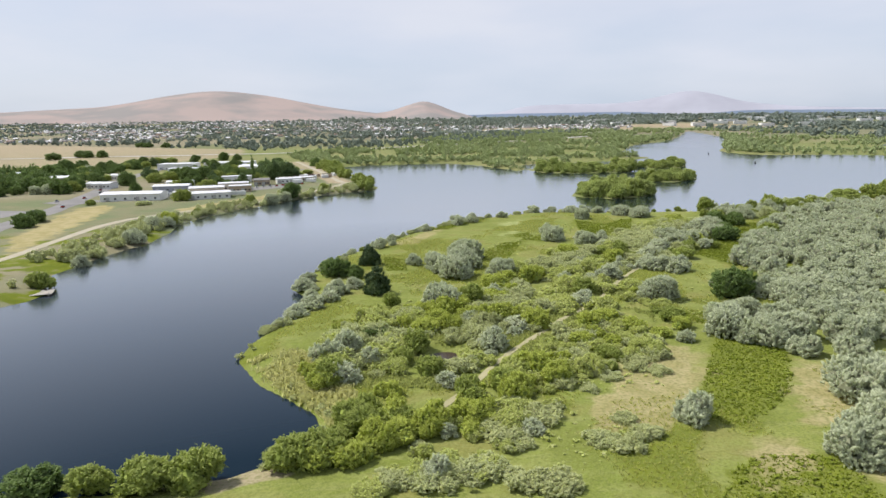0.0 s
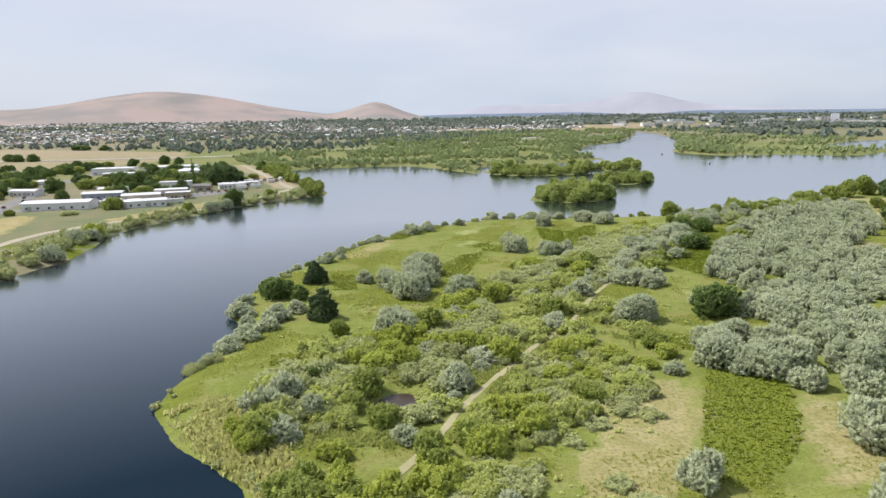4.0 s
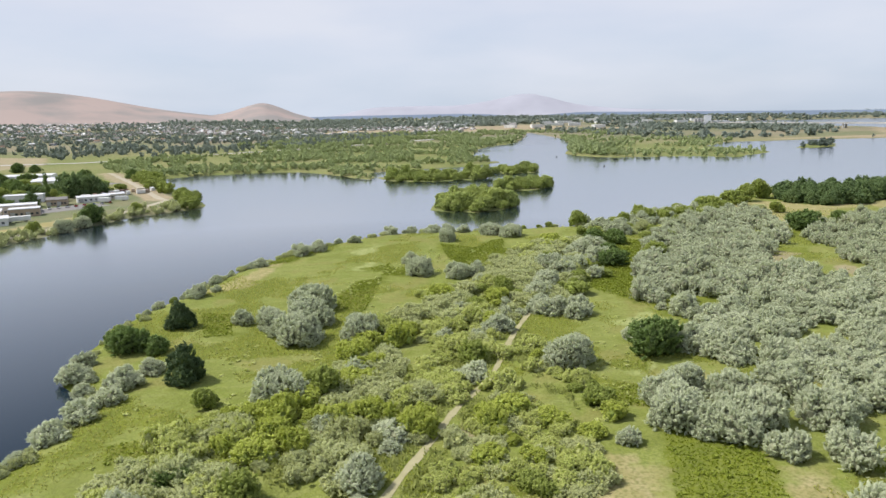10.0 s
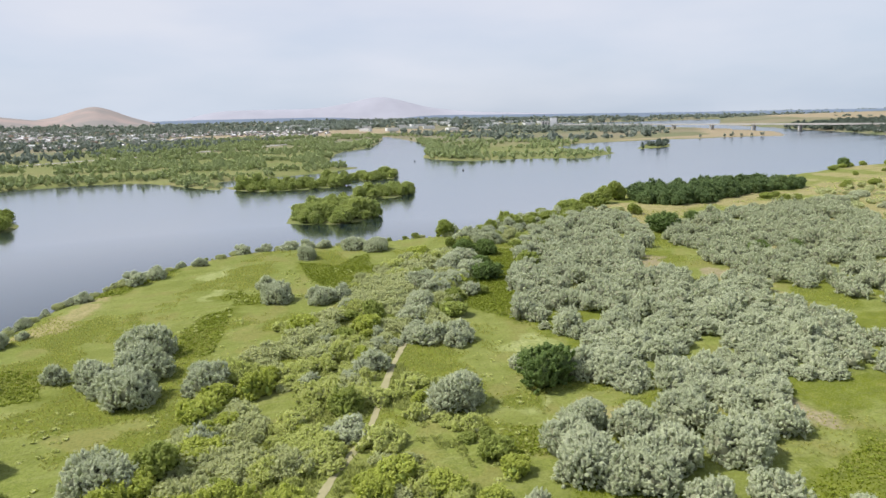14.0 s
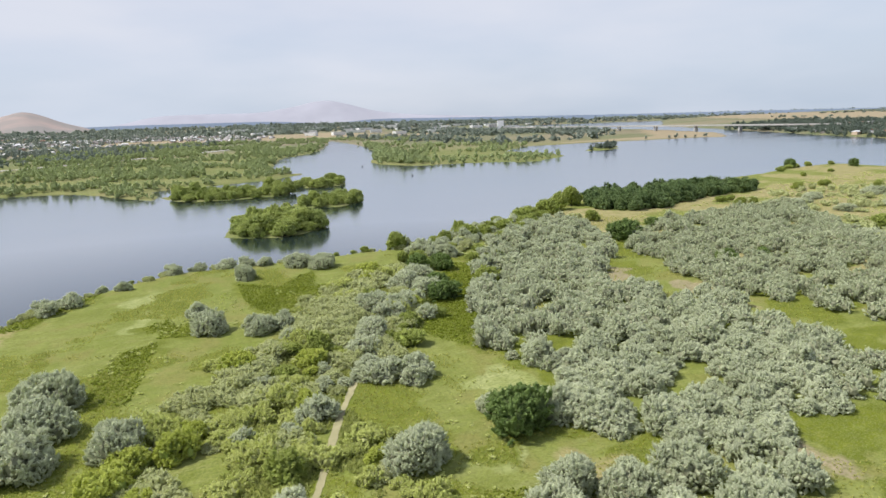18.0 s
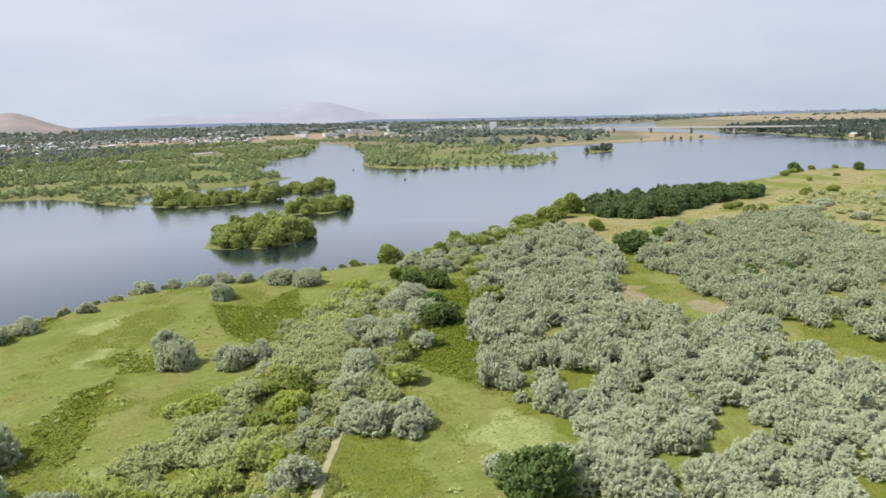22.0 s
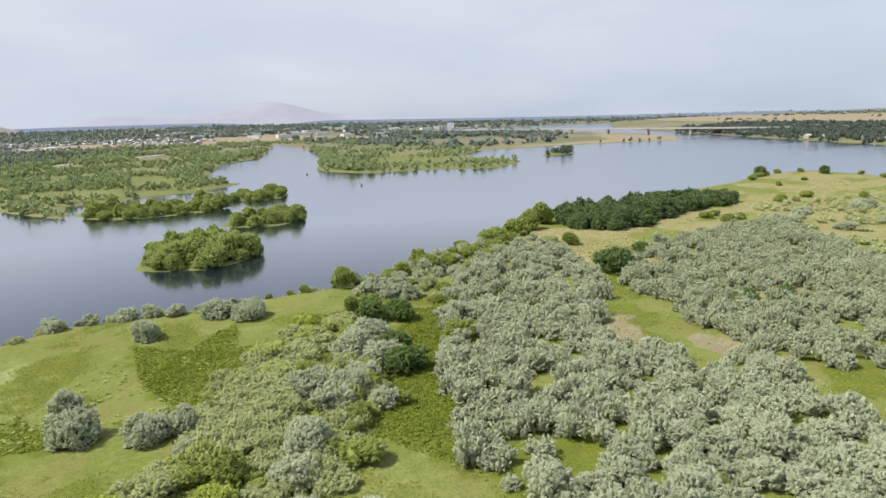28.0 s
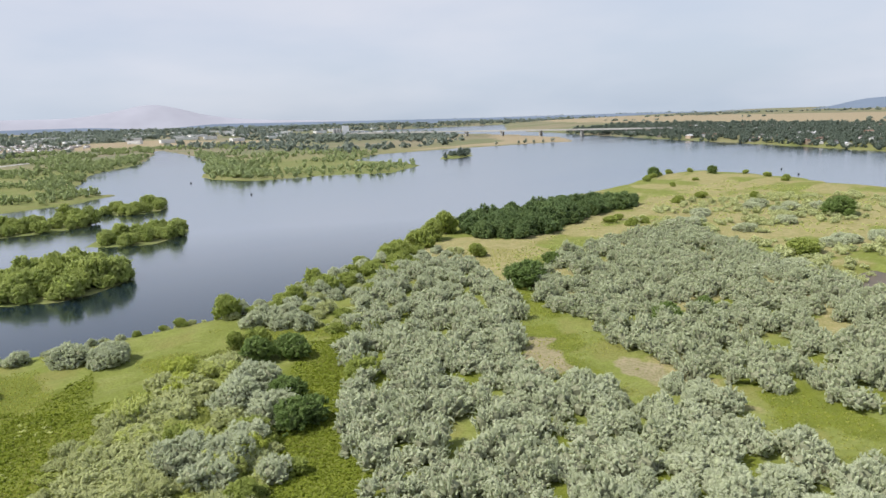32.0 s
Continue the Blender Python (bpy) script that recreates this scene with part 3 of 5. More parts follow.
def build_ground():
    xs = stops(-5200, -80, 330, 5200, 2.0, 0.05, 70)
    ys = stops(-420, 84, 410, 5000, 2.0, 0.022, 60)
    gx, gy = np.meshgrid(xs, ys)
    x, y = gx.ravel(), gy.ravel()
    z = ground_height(x, y)
    w, h = len(xs), len(ys)
    i = (np.arange(h - 1)[:, None] * w + np.arange(w - 1)[None, :]).ravel()
    quads = np.stack([i, i + 1, i + w + 1, i + w], 1)
    me = mesh_of("ground", np.stack([x, y, z], 1), [quads], M_GROUND, True)
    cover = np.zeros((len(x), 4), np.float32)
    frayed = (wander(x + 40, y, 7, 3) - 0.5) * 9 * np.clip((900 - np.hypot(x, y)) / 500, 0, 1)
    for channel, polys, soft in ((0, LUSH, 3.0), (1, STRAW, 5.0), (2, SAND, 2.0)):
        for poly in polys:
            cover[:, channel] = np.maximum(cover[:, channel], np.clip(0.5 + (depth_in(poly, x, y) + frayed) / (2 * soft), 0, 1))
    reach = np.hypot(x, y)
    uneven = np.clip((wander(x, y, 28, 4) - 0.43) * 7, 0, 0.8) * (x > 230) * (x < 720) * (y < 520)
    cover[:, 1] = np.maximum(cover[:, 1] * (1 - 0.8 * np.clip((wander(x + 300, y, 22, 3) - 0.5) * 7, 0, 1) * (x > 230) * (x < 720) * (y < 520)), uneven)
    drifts = np.clip((wander(x, y, 16, 3) - 0.51) * 9, 0, 0.75) * np.clip((420 - reach) / 60, 0, 1)
    cover[:, 0] = np.maximum(cover[:, 0], drifts)
    # Alpha grows with distance for painted haze; it also covers the dry bank.
    cover[:, 3] = np.maximum(np.clip((reach - 800) / 900, 0, 0.9), 0.85 * (depth_in(MAIN_LAND, x, y) > -9) * (x < -60) * (y < 640))
    for poly in (MAIN_LAND, ISLET_A, ISLET_B, ISLET_C, ISLET_E):
        cover[:, 3] = np.maximum(cover[:, 3], 0.42 * (depth_in(poly, x, y) > -9))
    cover[:, 3] = np.maximum(cover[:, 3], 0.45 * (depth_in(DELTA, x, y) > 0) * (cover[:, 1] < 0.5))
    me.attributes.new("cover", "FLOAT_COLOR", "POINT").data.foreach_set("color", cover.ravel())
    pale = np.zeros(len(x), np.float32)
    for poly in PALE:
        pale = np.maximum(pale, np.clip(0.5 + (depth_in(poly, x, y) + frayed) / 6.0, 0, 1))
    me.attributes.new("pale", "FLOAT", "POINT").data.foreach_set("value", pale.astype(np.float32))
    tagged(new("ground", me), "low green river land of meadow, straw and sand", "ground", kind="structure")


def strip(name, line, width, mat, label, category, lift=0.06, step=3.0):
    """A road or path that lies on the ground along a line."""
    pts = [Vector(p) for p in line]
    dense = []
    for k, (a, b) in enumerate(zip(pts, pts[1:])):
        before, after = pts[max(k - 1, 0)], pts[min(k + 2, len(pts) - 1)]
        n = max(2, int((b - a).length / step))
        for t in (q / n for q in range(n)):
            dense.append(0.5 * ((2 * a) + (b - before) * t + (2 * before - 5 * a + 4 * b - after) * t * t + (3 * a - before - 3 * b + after) * t ** 3))
    dense.append(pts[-1])
    rows = []
    for k, p in enumerate(dense):
        d = (dense[min(k + 1, len(dense) - 1)] - dense[max(k - 1, 0)]).normalized()
        side = Vector((-d.y, d.x))
        half = width / 2 * (0.5 + float(wander(p.x, p.y, 3, 2)) if width < 3 else 0.85 + 0.3 * float(wander(p.x, p.y, 6, 2)))
        rows += [(*(p + side * half * s), 0) for s in (-1, -0.4, 0.4, 1)]
    v = np.array(rows)
    v[:, 2] = ground_height(v[:, 0], v[:, 1]) + lift
    n = len(dense)
    quads = [(4 * k + j, 4 * k + j + 1, 4 * k + j + 5, 4 * k + j + 4) for k in range(n - 1) for j in range(3)]
    tagged(new(name, mesh_of(name, v, [quads], mat, True)), label, category, kind="structure")


build_ground()
water_mesh = mesh_of("water", [(x, y, 0.0) for y in (-420, 5000) for x in (-5200, 5200)], [[(0, 1, 3, 2)]], M_WATER)
tagged(new("water", water_mesh), "calm blue-grey river water with faint ripples", "water", kind="structure")
M_POND = plain("dark_pond_water", (0.045, 0.032, 0.028), (0.06, 0.045, 0.035), 0.3, 0.25, 0.25)
M_MUD = plain("wet_mud", (0.13, 0.105, 0.08), (0.10, 0.085, 0.06), 0.12, 0.55, 0.3)


def sheet(name, poly, grow, z, mat, label, category):
    cx, cy = sum(p[0] for p in poly) / len(poly), sum(p[1] for p in poly) / len(poly)
    v = [(cx, cy, z)] + [(cx + (x - cx) * grow, cy + (y - cy) * grow, z) for x, y in poly]
    n = len(poly)
    tagged(new(name, mesh_of(name, v, [[(0, k + 1, (k + 1) % n + 1) for k in range(n)]], mat)), label, category, kind="structure")


sheet("pond", POND, 1.5, 0.06, M_POND, "small dark brown pond among the shrubs", "pond")
sheet("mud_flat", EAST_POND, 1.2, 0.07, M_MUD, "shallow muddy hollow in the meadow", "mud")
strip("footpath", FOOTPATH, 1.35, M_PATH, "narrow trodden earth footpath through the shrubs", "path", step=1.2)
strip("levee_track", LEVEE_TRACK, 5.0, M_GRAVEL, "pale gravel track along the river bank", "track")
strip("street", STREET, 13.0, M_ASPHALT, "grey asphalt street beside low buildings", "road", step=8)
strip("highway", HIGHWAY, 15.0, M_CONCRETE, "pale concrete highway on the plain", "road", lift=0.5, step=20)


# ---- hills on the horizon ----
def hill(name, profile, near, far, label, mat, seed):
    """A ridge seen over bearings (degrees east of ahead) with its crest heights in metres."""
    az = np.linspace(profile[0][0], profile[-1][0], 90)
    crest = np.interp(az, [p[0] for p in profile], [p[1] for p in profile])
    crest = np.convolve(np.pad(crest, 3, mode="edge"), np.ones(7) / 7, "valid")
    rs = np.linspace(near, far, 26)
    a, r = np.meshgrid(np.radians(az), rs)
    c, _ = np.meshgrid(crest, rs)
    x, y = r * np.sin(a), r * np.cos(a)
    u = (r - near) / (far - near)
    folds = (wander(x, y, 260, 4) - 0.5)
    z = -5 + (c + 5) * np.sin(np.pi * np.clip(u, 0, 1) * 0.5) ** 1.6 * (1 + 0.5 * folds * (1 - u))
    w, h = len(az), len(rs)
    i = (np.arange(h - 1)[:, None] * w + np.arange(w - 1)[None, :]).ravel()
    me = mesh_of(name, np.stack([x.ravel(), y.ravel(), z.ravel()], 1), [np.stack([i, i + 1, i + w + 1, i + w], 1)], mat, True)
    tagged(new(name, me), label, "hill", kind="structure")


# Haze is put into the hill's colour, which also glows by emission.
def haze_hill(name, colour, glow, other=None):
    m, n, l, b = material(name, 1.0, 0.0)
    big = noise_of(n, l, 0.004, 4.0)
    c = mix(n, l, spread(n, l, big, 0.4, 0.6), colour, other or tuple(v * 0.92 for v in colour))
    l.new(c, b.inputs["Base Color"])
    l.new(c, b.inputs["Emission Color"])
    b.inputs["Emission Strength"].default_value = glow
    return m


# Bare slopes with a haze glow added to their own tan colour.
M_HILL = haze_hill("dry_hillside_in_haze", (0.225, 0.185, 0.172), 0.5, (0.165, 0.155, 0.15))
# Farthest land: blue haze in the base colour, lifted by emission.
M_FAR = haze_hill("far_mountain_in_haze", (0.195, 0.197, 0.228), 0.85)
M_RIDGE = haze_hill("far_wooded_plain_in_haze", (0.10, 0.125, 0.165), 0.6)
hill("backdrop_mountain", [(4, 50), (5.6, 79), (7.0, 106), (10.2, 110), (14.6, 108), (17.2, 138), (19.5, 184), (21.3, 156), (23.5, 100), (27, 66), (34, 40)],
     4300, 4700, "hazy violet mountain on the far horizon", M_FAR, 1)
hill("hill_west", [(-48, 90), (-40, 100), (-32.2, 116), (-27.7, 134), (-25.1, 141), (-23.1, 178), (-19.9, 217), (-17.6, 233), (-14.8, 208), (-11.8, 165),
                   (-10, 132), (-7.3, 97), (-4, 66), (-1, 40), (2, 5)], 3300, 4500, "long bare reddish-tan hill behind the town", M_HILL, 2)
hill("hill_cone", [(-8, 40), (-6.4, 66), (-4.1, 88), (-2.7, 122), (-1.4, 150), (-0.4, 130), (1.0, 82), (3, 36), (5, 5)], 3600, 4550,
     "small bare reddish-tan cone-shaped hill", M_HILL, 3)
hill("hill_east", [(68, 15), (70, 30), (71.2, 60), (72.5, 72), (80, 76), (95, 70)], 4000, 4600, "flat-topped hill on the horizon, blue-grey in haze", M_RIDGE, 4)
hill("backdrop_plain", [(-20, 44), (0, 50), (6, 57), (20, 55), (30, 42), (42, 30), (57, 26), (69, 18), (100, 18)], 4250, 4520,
     "distant dark wooded plain in haze along the horizon", M_RIDGE, 5)


# ---- trees and shrubs ----
def unit(v):
    return v / (np.linalg.norm(v, axis=1)[:, None] + 1e-9)


def leaf_quads(rng, p, out, length, width, hang, wild=0.7):
    """Kite-shaped sprays of leaves that lie over a surface at points p, tips towards the way they hang."""
    n = len(p)
    face = unit(out + rng.normal(size=(n, 3)) * wild)
    a = unit(np.cross(np.cross(face, hang + rng.normal(size=(n, 3)) * 0.5), face))
    b = np.cross(face, a)
    l = (length * rng.uniform(0.65, 1.35, n))[:, None]
    w = (width * rng.uniform(0.7, 1.3, n))[:, None]
    tip = face * l * rng.uniform(0.0, 0.7, (n, 1))
    v = np.stack([p - a * l * 0.4, p + b * w, p + a * l * 0.6 + tip, p - b * w], 1).reshape(-1, 3)
    return v, np.arange(4 * n).reshape(-1, 4)


# a small closed form of twelve four-sided faces, and one of six, as the inside of a tuft of leaves
TWELVE = np.array([(x, y, z) for x in (-1, 1) for y in (-1, 1) for z in (-1, 1)] +
                  [(2, 0, 0), (-2, 0, 0), (0, 2, 0), (0, -2, 0), (0, 0, 2), (0, 0, -2)]) * 0.56
TWELVE_FACES = np.array([(8, 6, 10, 7), (8, 7, 12, 5), (8, 5, 11, 4), (8, 4, 13, 6), (9, 3, 10, 2), (9, 1, 12, 3), (9, 0, 11, 1), (9, 2, 13, 0),
                         (10, 3, 12, 7), (10, 6, 13, 2), (11, 5, 12, 1), (11, 0, 13, 4)])
SIX = np.array([(x, y, z) for x in (-1, 1) for y in (-1, 1) for z in (-1, 1)]) * 0.62
SIX_FACES = np.array([(0, 1, 3, 2), (4, 6, 7, 5), (0, 4, 5, 1), (2, 3, 7, 6), (0, 2, 6, 4), (1, 5, 7, 3)])


def tufts(rng, p, axis, size, rich, tall):
    """Closed lumps of leaves at points p, drawn out along their axes."""
    form, faces = (TWELVE, TWELVE_FACES) if rich else (SIX, SIX_FACES)
    n, k = len(p), len(form)
    turn = np.linalg.qr(rng.normal(size=(n, 3, 3)))[0]
    v = np.einsum("nij,kj->nki", turn, form) + rng.normal(size=(n, k, 3)) * 0.13
    along = np.einsum("nki,ni->nk", v, axis)
    v = (v + along[:, :, None] * axis[:, None, :] * (tall - 1)) * size[:, None, None] * 0.8 + p[:, None, :]
    return v.reshape(-1, 3), (faces[None] + (np.arange(n) * k)[:, None, None]).reshape(-1, 4)


def crown_arrays(rng, radius, height, lobes, leaves, length, width, upright=0.75, core=1, low=0.12, lobe=0.36, taper=0.35, reach=0.68,
                 plumes=60, plume=0.11, rich=True, tall=2.1):
    """A lumpy crown from near the ground to its height: lobes, and over them tufts of leaves, each with sprays on its skin."""
    ang, rr = rng.uniform(0, 2 * np.pi, lobes), np.sqrt(rng.uniform(0, 1, lobes)) * reach
    lift = rng.uniform(low, 0.8, lobes) * (1 - taper * rr)
    size = radius * lobe * rng.uniform(0.6, 1.35, lobes)
    high = size * rng.uniform(0.75, 1.45, lobes)
    c = np.stack([np.cos(ang) * rr * radius, np.sin(ang) * rr * radius, np.maximum(lift * height, high * 0.55)], 1)
    c[0], size[0], high[0] = (0, 0, height * 0.55), radius * lobe * 1.3, height * 0.38
    c[:, 2] = np.minimum(c[:, 2], height - high)
    dims = np.stack([size, size, high], 1)
    tries = plumes * 6
    pick = rng.choice(lobes, tries, p=size ** 2 / (size ** 2).sum())
    d = rng.normal(size=(tries, 3))
    d[:, 2] += 0.35
    d = unit(d)
    p = c[pick] + d * dims[pick] * rng.uniform(0.82, 1.2, (tries, 1))
    deep = np.full(tries, 9.0)
    for k in range(lobes):
        q = np.linalg.norm((p - c[k]) / dims[k], axis=1)
        deep = np.where(pick == k, deep, np.minimum(deep, q))
    keep = np.where((deep > 0.88) & (p[:, 2] > 0.04 * height))[0][:plumes]
    p, d = p[keep], d[keep]
    axis = unit(d * 0.6 + rng.normal(size=d.shape) * 0.38 + (0, 0, upright))
    wide = radius * plume * rng.uniform(0.5, 1.5, len(p))
    v0, q0 = tufts(rng, p, axis, wide, rich, tall)
    of = rng.integers(0, len(p), leaves)
    e = unit(rng.normal(size=(leaves, 3)) + axis[of] * 0.5)
    along = np.einsum("ni,ni->n", e, axis[of])[:, None]
    at = p[of] + (e + axis[of] * along * (tall - 1)) * wide[of][:, None] * rng.uniform(0.85, 1.35, (leaves, 1))
    ok = at[:, 2] > 0.05
    v, q = leaf_quads(rng, at[ok], e[ok], length, width, -axis[of][ok])
    iv, it = ICO[core]
    points, quads, base = [v0, v], [q0, q + len(v0)], len(v0) + len(v)
    tris = []
    for k in range(lobes):
        bump = 1 + 0.12 * rng.normal(size=(len(iv), 1))
        points.append(c[k] + iv * dims[k] * 0.74 * bump)
        tris.append(it + base)
        base += len(iv)
    return np.concatenate(points), [np.concatenate(quads), np.concatenate(tris)]


def trunk_mesh(rng, height, radius, limbs, reach):
    """A tapered, slightly bent trunk with limbs."""
    v, q = [], []

    def limb(a, b, r0, r1):
        a, b = np.array(a, float), np.array(b, float)
        axis = (b - a) / np.linalg.norm(b - a)
        s = np.cross(axis, (0.3, 0.9, 0.2))
        s /= np.linalg.norm(s)
        t = np.cross(axis, s)
        at = len(v)
        bend = rng.normal(size=3) * 0.05 * np.linalg.norm(b - a)
        for k in range(4):
            u = k / 3
            mid, r = a + (b - a) * u + bend * math.sin(math.pi * u), r0 + (r1 - r0) * u
            v.extend(mid + r * (s * math.cos(g) + t * math.sin(g)) for g in np.arange(5) * 2 * math.pi / 5)
        q.extend((at + 5 * k + j, at + 5 * k + (j + 1) % 5, at + 5 * k + 5 + (j + 1) % 5, at + 5 * k + 5 + j) for k in range(3) for j in range(5))
    limb((0, 0, -0.4), (0, 0, height), radius, radius * 0.5)
    for k in range(limbs):
        g = rng.uniform(0, 6.28)
        z = height * rng.uniform(0.35, 0.95)
        limb((0, 0, z), (math.cos(g) * reach, math.sin(g) * reach, z + reach * rng.uniform(0.5, 1.0)), radius * 0.5, radius * 0.15)
    return mesh_of("trunk", v, [q], M_BARK, True)


KINDS = {
    # name: material, radius, height, lobes, leaves, length, width, upright, label, category
    "olive": (M_OLIVE, 3.6, 5.0, 13, 3000, 0.36, 0.085, 0.7, "silver-grey Russian olive tree with feathery drooping leaves", "tree"),
    "big_olive": (M_OLIVE, 6.0, 6.6, 24, 6500, 0.38, 0.09, 0.7, "large silver-grey Russian olive clump with feathery leaves", "tree"),
    "river_willow": (M_RIVER, 4.4, 7.0, 14, 1300, 0.6, 0.2, 0.5, "round yellow-green willow at the water's edge", "tree"),
    "sage": (M_SAGE, 2.8, 2.4, 20, 3000, 0.30, 0.055, 1.0, "grey-brown twiggy shrub in the meadow", "shrub"),
    "willow": (M_WILLOW, 3.2, 3.9, 12, 2000, 0.34, 0.10, 0.6, "bright yellow-green willow bush in full leaf", "shrub"),
    "soft": (M_SOFT, 3.0, 2.7, 20, 3000, 0.28, 0.06, 0.9, "soft yellow-green meadow shrub with a low spreading crown", "shrub"),
    "bush": (M_BUSH, 3.0, 3.8, 12, 2000, 0.32, 0.11, 0.5, "mid-green leafy bush with a rounded crown", "shrub"),
    "dark": (M_DARK, 3.6, 6.2, 16, 2600, 0.36, 0.13, 0.4, "dark green broad-leaved tree with a dense round crown", "tree"),
    "pine": (M_PINE, 3.4, 8.8, 26, 3200, 0.36, 0.11, 0.3, "dark green pine tree with a dense egg-shaped crown", "tree"),
    "grove": (M_GROVE, 4.0, 8.2, 13, 1200, 0.62, 0.24, 0.8, "tall deep-green tree in a dense riverside grove", "tree"),
}
TUFTS = {"olive": (330, 0.074), "big_olive": (760, 0.048), "river_willow": (260, 0.08), "sage": (420, 0.056), "willow": (320, 0.07), "soft": (400, 0.058),
         "bush": (300, 0.075), "dark": (320, 0.08), "pine": (420, 0.07), "grove": (200, 0.085)}
TREE_NAMES = {"olive": "olive_tree", "big_olive": "olive_tree", "river_willow": "willow_tree", "sage": "grey_shrub", "willow": "willow_bush", "soft": "meadow_shrub", "bush": "leafy_bush", "dark": "dark_tree", "pine": "pine_tree", "grove": "grove_tree"}
GROUPS = {"olive": "olive trees of the river meadow", "big_olive": "olive trees of the river meadow", "river_willow": "willows of the islets", "sage": "grey shrubs of the river meadow", "willow": "willow bushes", "soft": "soft green shrubs of the meadow", "bush": "leafy bushes",
          "dark": "dark trees", "pine": "pines by the water", "grove": "trees of the riverside grove"}
MODELS = {}
# Core materials of the crowns, with the inner shade in their colour.
INNER = {"olive": M_SHADED_TWIGS, "big_olive": M_SHADED_TWIGS, "sage": M_SHADED_SOFT_TWIGS, "soft": M_SHADED_SOFT_TWIGS, "dark": M_SHADED_DARK_TWIGS, "pine": M_SHADED_DARK_TWIGS, "grove": M_SHADED_DARK_TWIGS}


def model(kind, variant):
    """Meshes of one form of a kind of tree, made once."""
    if (kind, variant) not in MODELS:
        mat, radius, height, lobes, leaves, length, width, upright, _, _ = KINDS[kind]
        rng = np.random.default_rng(sum(map(ord, kind)) * 10 + variant)
        v, f = crown_arrays(rng, radius, height * rng.uniform(0.88, 1.1), lobes, leaves, length, width, upright,
                            lobe={"olive": 0.36, "pine": 0.42, "sage": 0.27, "soft": 0.28, "willow": 0.36, "bush": 0.36, "dark": 0.42}.get(kind, 0.36),
                            taper={"pine": 0.85, "grove": 0.55}.get(kind, 0.35), plumes=TUFTS[kind][0], plume=TUFTS[kind][1],
                            reach={"sage": 0.92, "soft": 0.9, "olive": 0.76, "bush": 0.74, "willow": 0.76}.get(kind, 0.7))
        MODELS[kind, variant] = (mesh_of("crown", v, f, mat, inner=INNER.get(kind, M_SHADED_GREEN_TWIGS)), trunk_mesh(rng, height * 0.55, 0.12 + height * 0.018, 4, radius * 0.5), radius)
    return MODELS[kind, variant]


def plant(kind, x, y, width, variant=None, stretch=1.0, label=""):
    """One tree or shrub of that crown width, standing on the ground."""
    kind = "big_olive" if kind == "olive" and width > 8.8 else kind
    variant = int(RNG.integers(0, 3 if kind == "big_olive" else 5)) if variant is None else variant
    crown, trunk, radius = model(kind, variant)
    s = width / (2 * radius)
    ob = tagged(new(TREE_NAMES[kind]), label or KINDS[kind][8], KINDS[kind][9], GROUPS[kind])
    ob.matrix_basis = pose(x, y, height_at(x, y) - 0.1, 0, 0, float(RNG.uniform(0, 360))) @ Matrix.Diagonal((s, s, s * stretch, 1))
    part("trunk", trunk, ob)
    part("crown", crown, ob)
    return ob


def inside(poly, spacing, jitter=0.4, seed=0, margin=0.0):
    """Scattered places inside an outline."""
    rng = np.random.default_rng(seed)
    xs, ys = [p[0] for p in poly], [p[1] for p in poly]
    gx, gy = np.meshgrid(np.arange(min(xs), max(xs), spacing), np.arange(min(ys), max(ys), spacing * 0.87))
    gx = gx + (np.arange(gx.shape[0])[:, None] % 2) * spacing / 2
    p = np.stack([gx.ravel(), gy.ravel()], 1) + rng.uniform(-jitter, jitter, (gx.size, 2)) * spacing
    return p[depth_in(poly, p[:, 0], p[:, 1]) > margin]


def mass(name, places, widths, template, mat, label, category, seed=0, stretch=(0.85, 1.2), group="", inner=None):
    """Many plants that nobody could count, joined into one mesh on the ground."""
    rng = np.random.default_rng(seed)
    z = ground_height(places[:, 0], places[:, 1])
    points, quads, tris, base = [], [], [], 0
    for (x, y), h, w in zip(places, z, widths):
        v, (q, t) = template[int(rng.integers(len(template)))]
        g = rng.uniform(0, 6.28)
        r = np.array([[math.cos(g), -math.sin(g), 0], [math.sin(g), math.cos(g), 0], [0, 0, 1]])
        points.append((v * (w / 2, w / 2, w / 2 * rng.uniform(*stretch))) @ r.T + (x, y, h - 0.05))
        quads.append(q + base)
        tris.append(t + base)
        base += len(v)
    me = mesh_of(name, np.concatenate(points), [np.concatenate(quads), np.concatenate(tris)], mat, inner=inner)
    return tagged(new(name, me), label, category, group, "stuff")


def templates(count, lobes, leaves, height, length, width, core=1, seed=0, **more):
    return [crown_arrays(np.random.default_rng(seed * 100 + k), 1.0, height, lobes, leaves, length, width, core=core, rich=False, **more) for k in range(count)]


# single olive trees: place and crown width
for x, y, w in ((44, 111, 7.8), (69, 158, 11.5), (74, 152, 11), (82, 154, 10), (80, 142, 6.5), (78, 120, 12), (64, 97, 10), (62, 190, 11), (-1, 187, 11.5),
                (4, 224, 11.5), (-3, 237, 9.5), (7, 238, 12), (9, 254, 13), (1, 229, 9), (-11, 243, 6.3), (19, 223, 9.8), (15, 197, 5.4), (47, 287, 9.8),
                (47, 304, 7), (59, 278, 9), (66, 279, 7)):
    plant("olive", x, y, w)
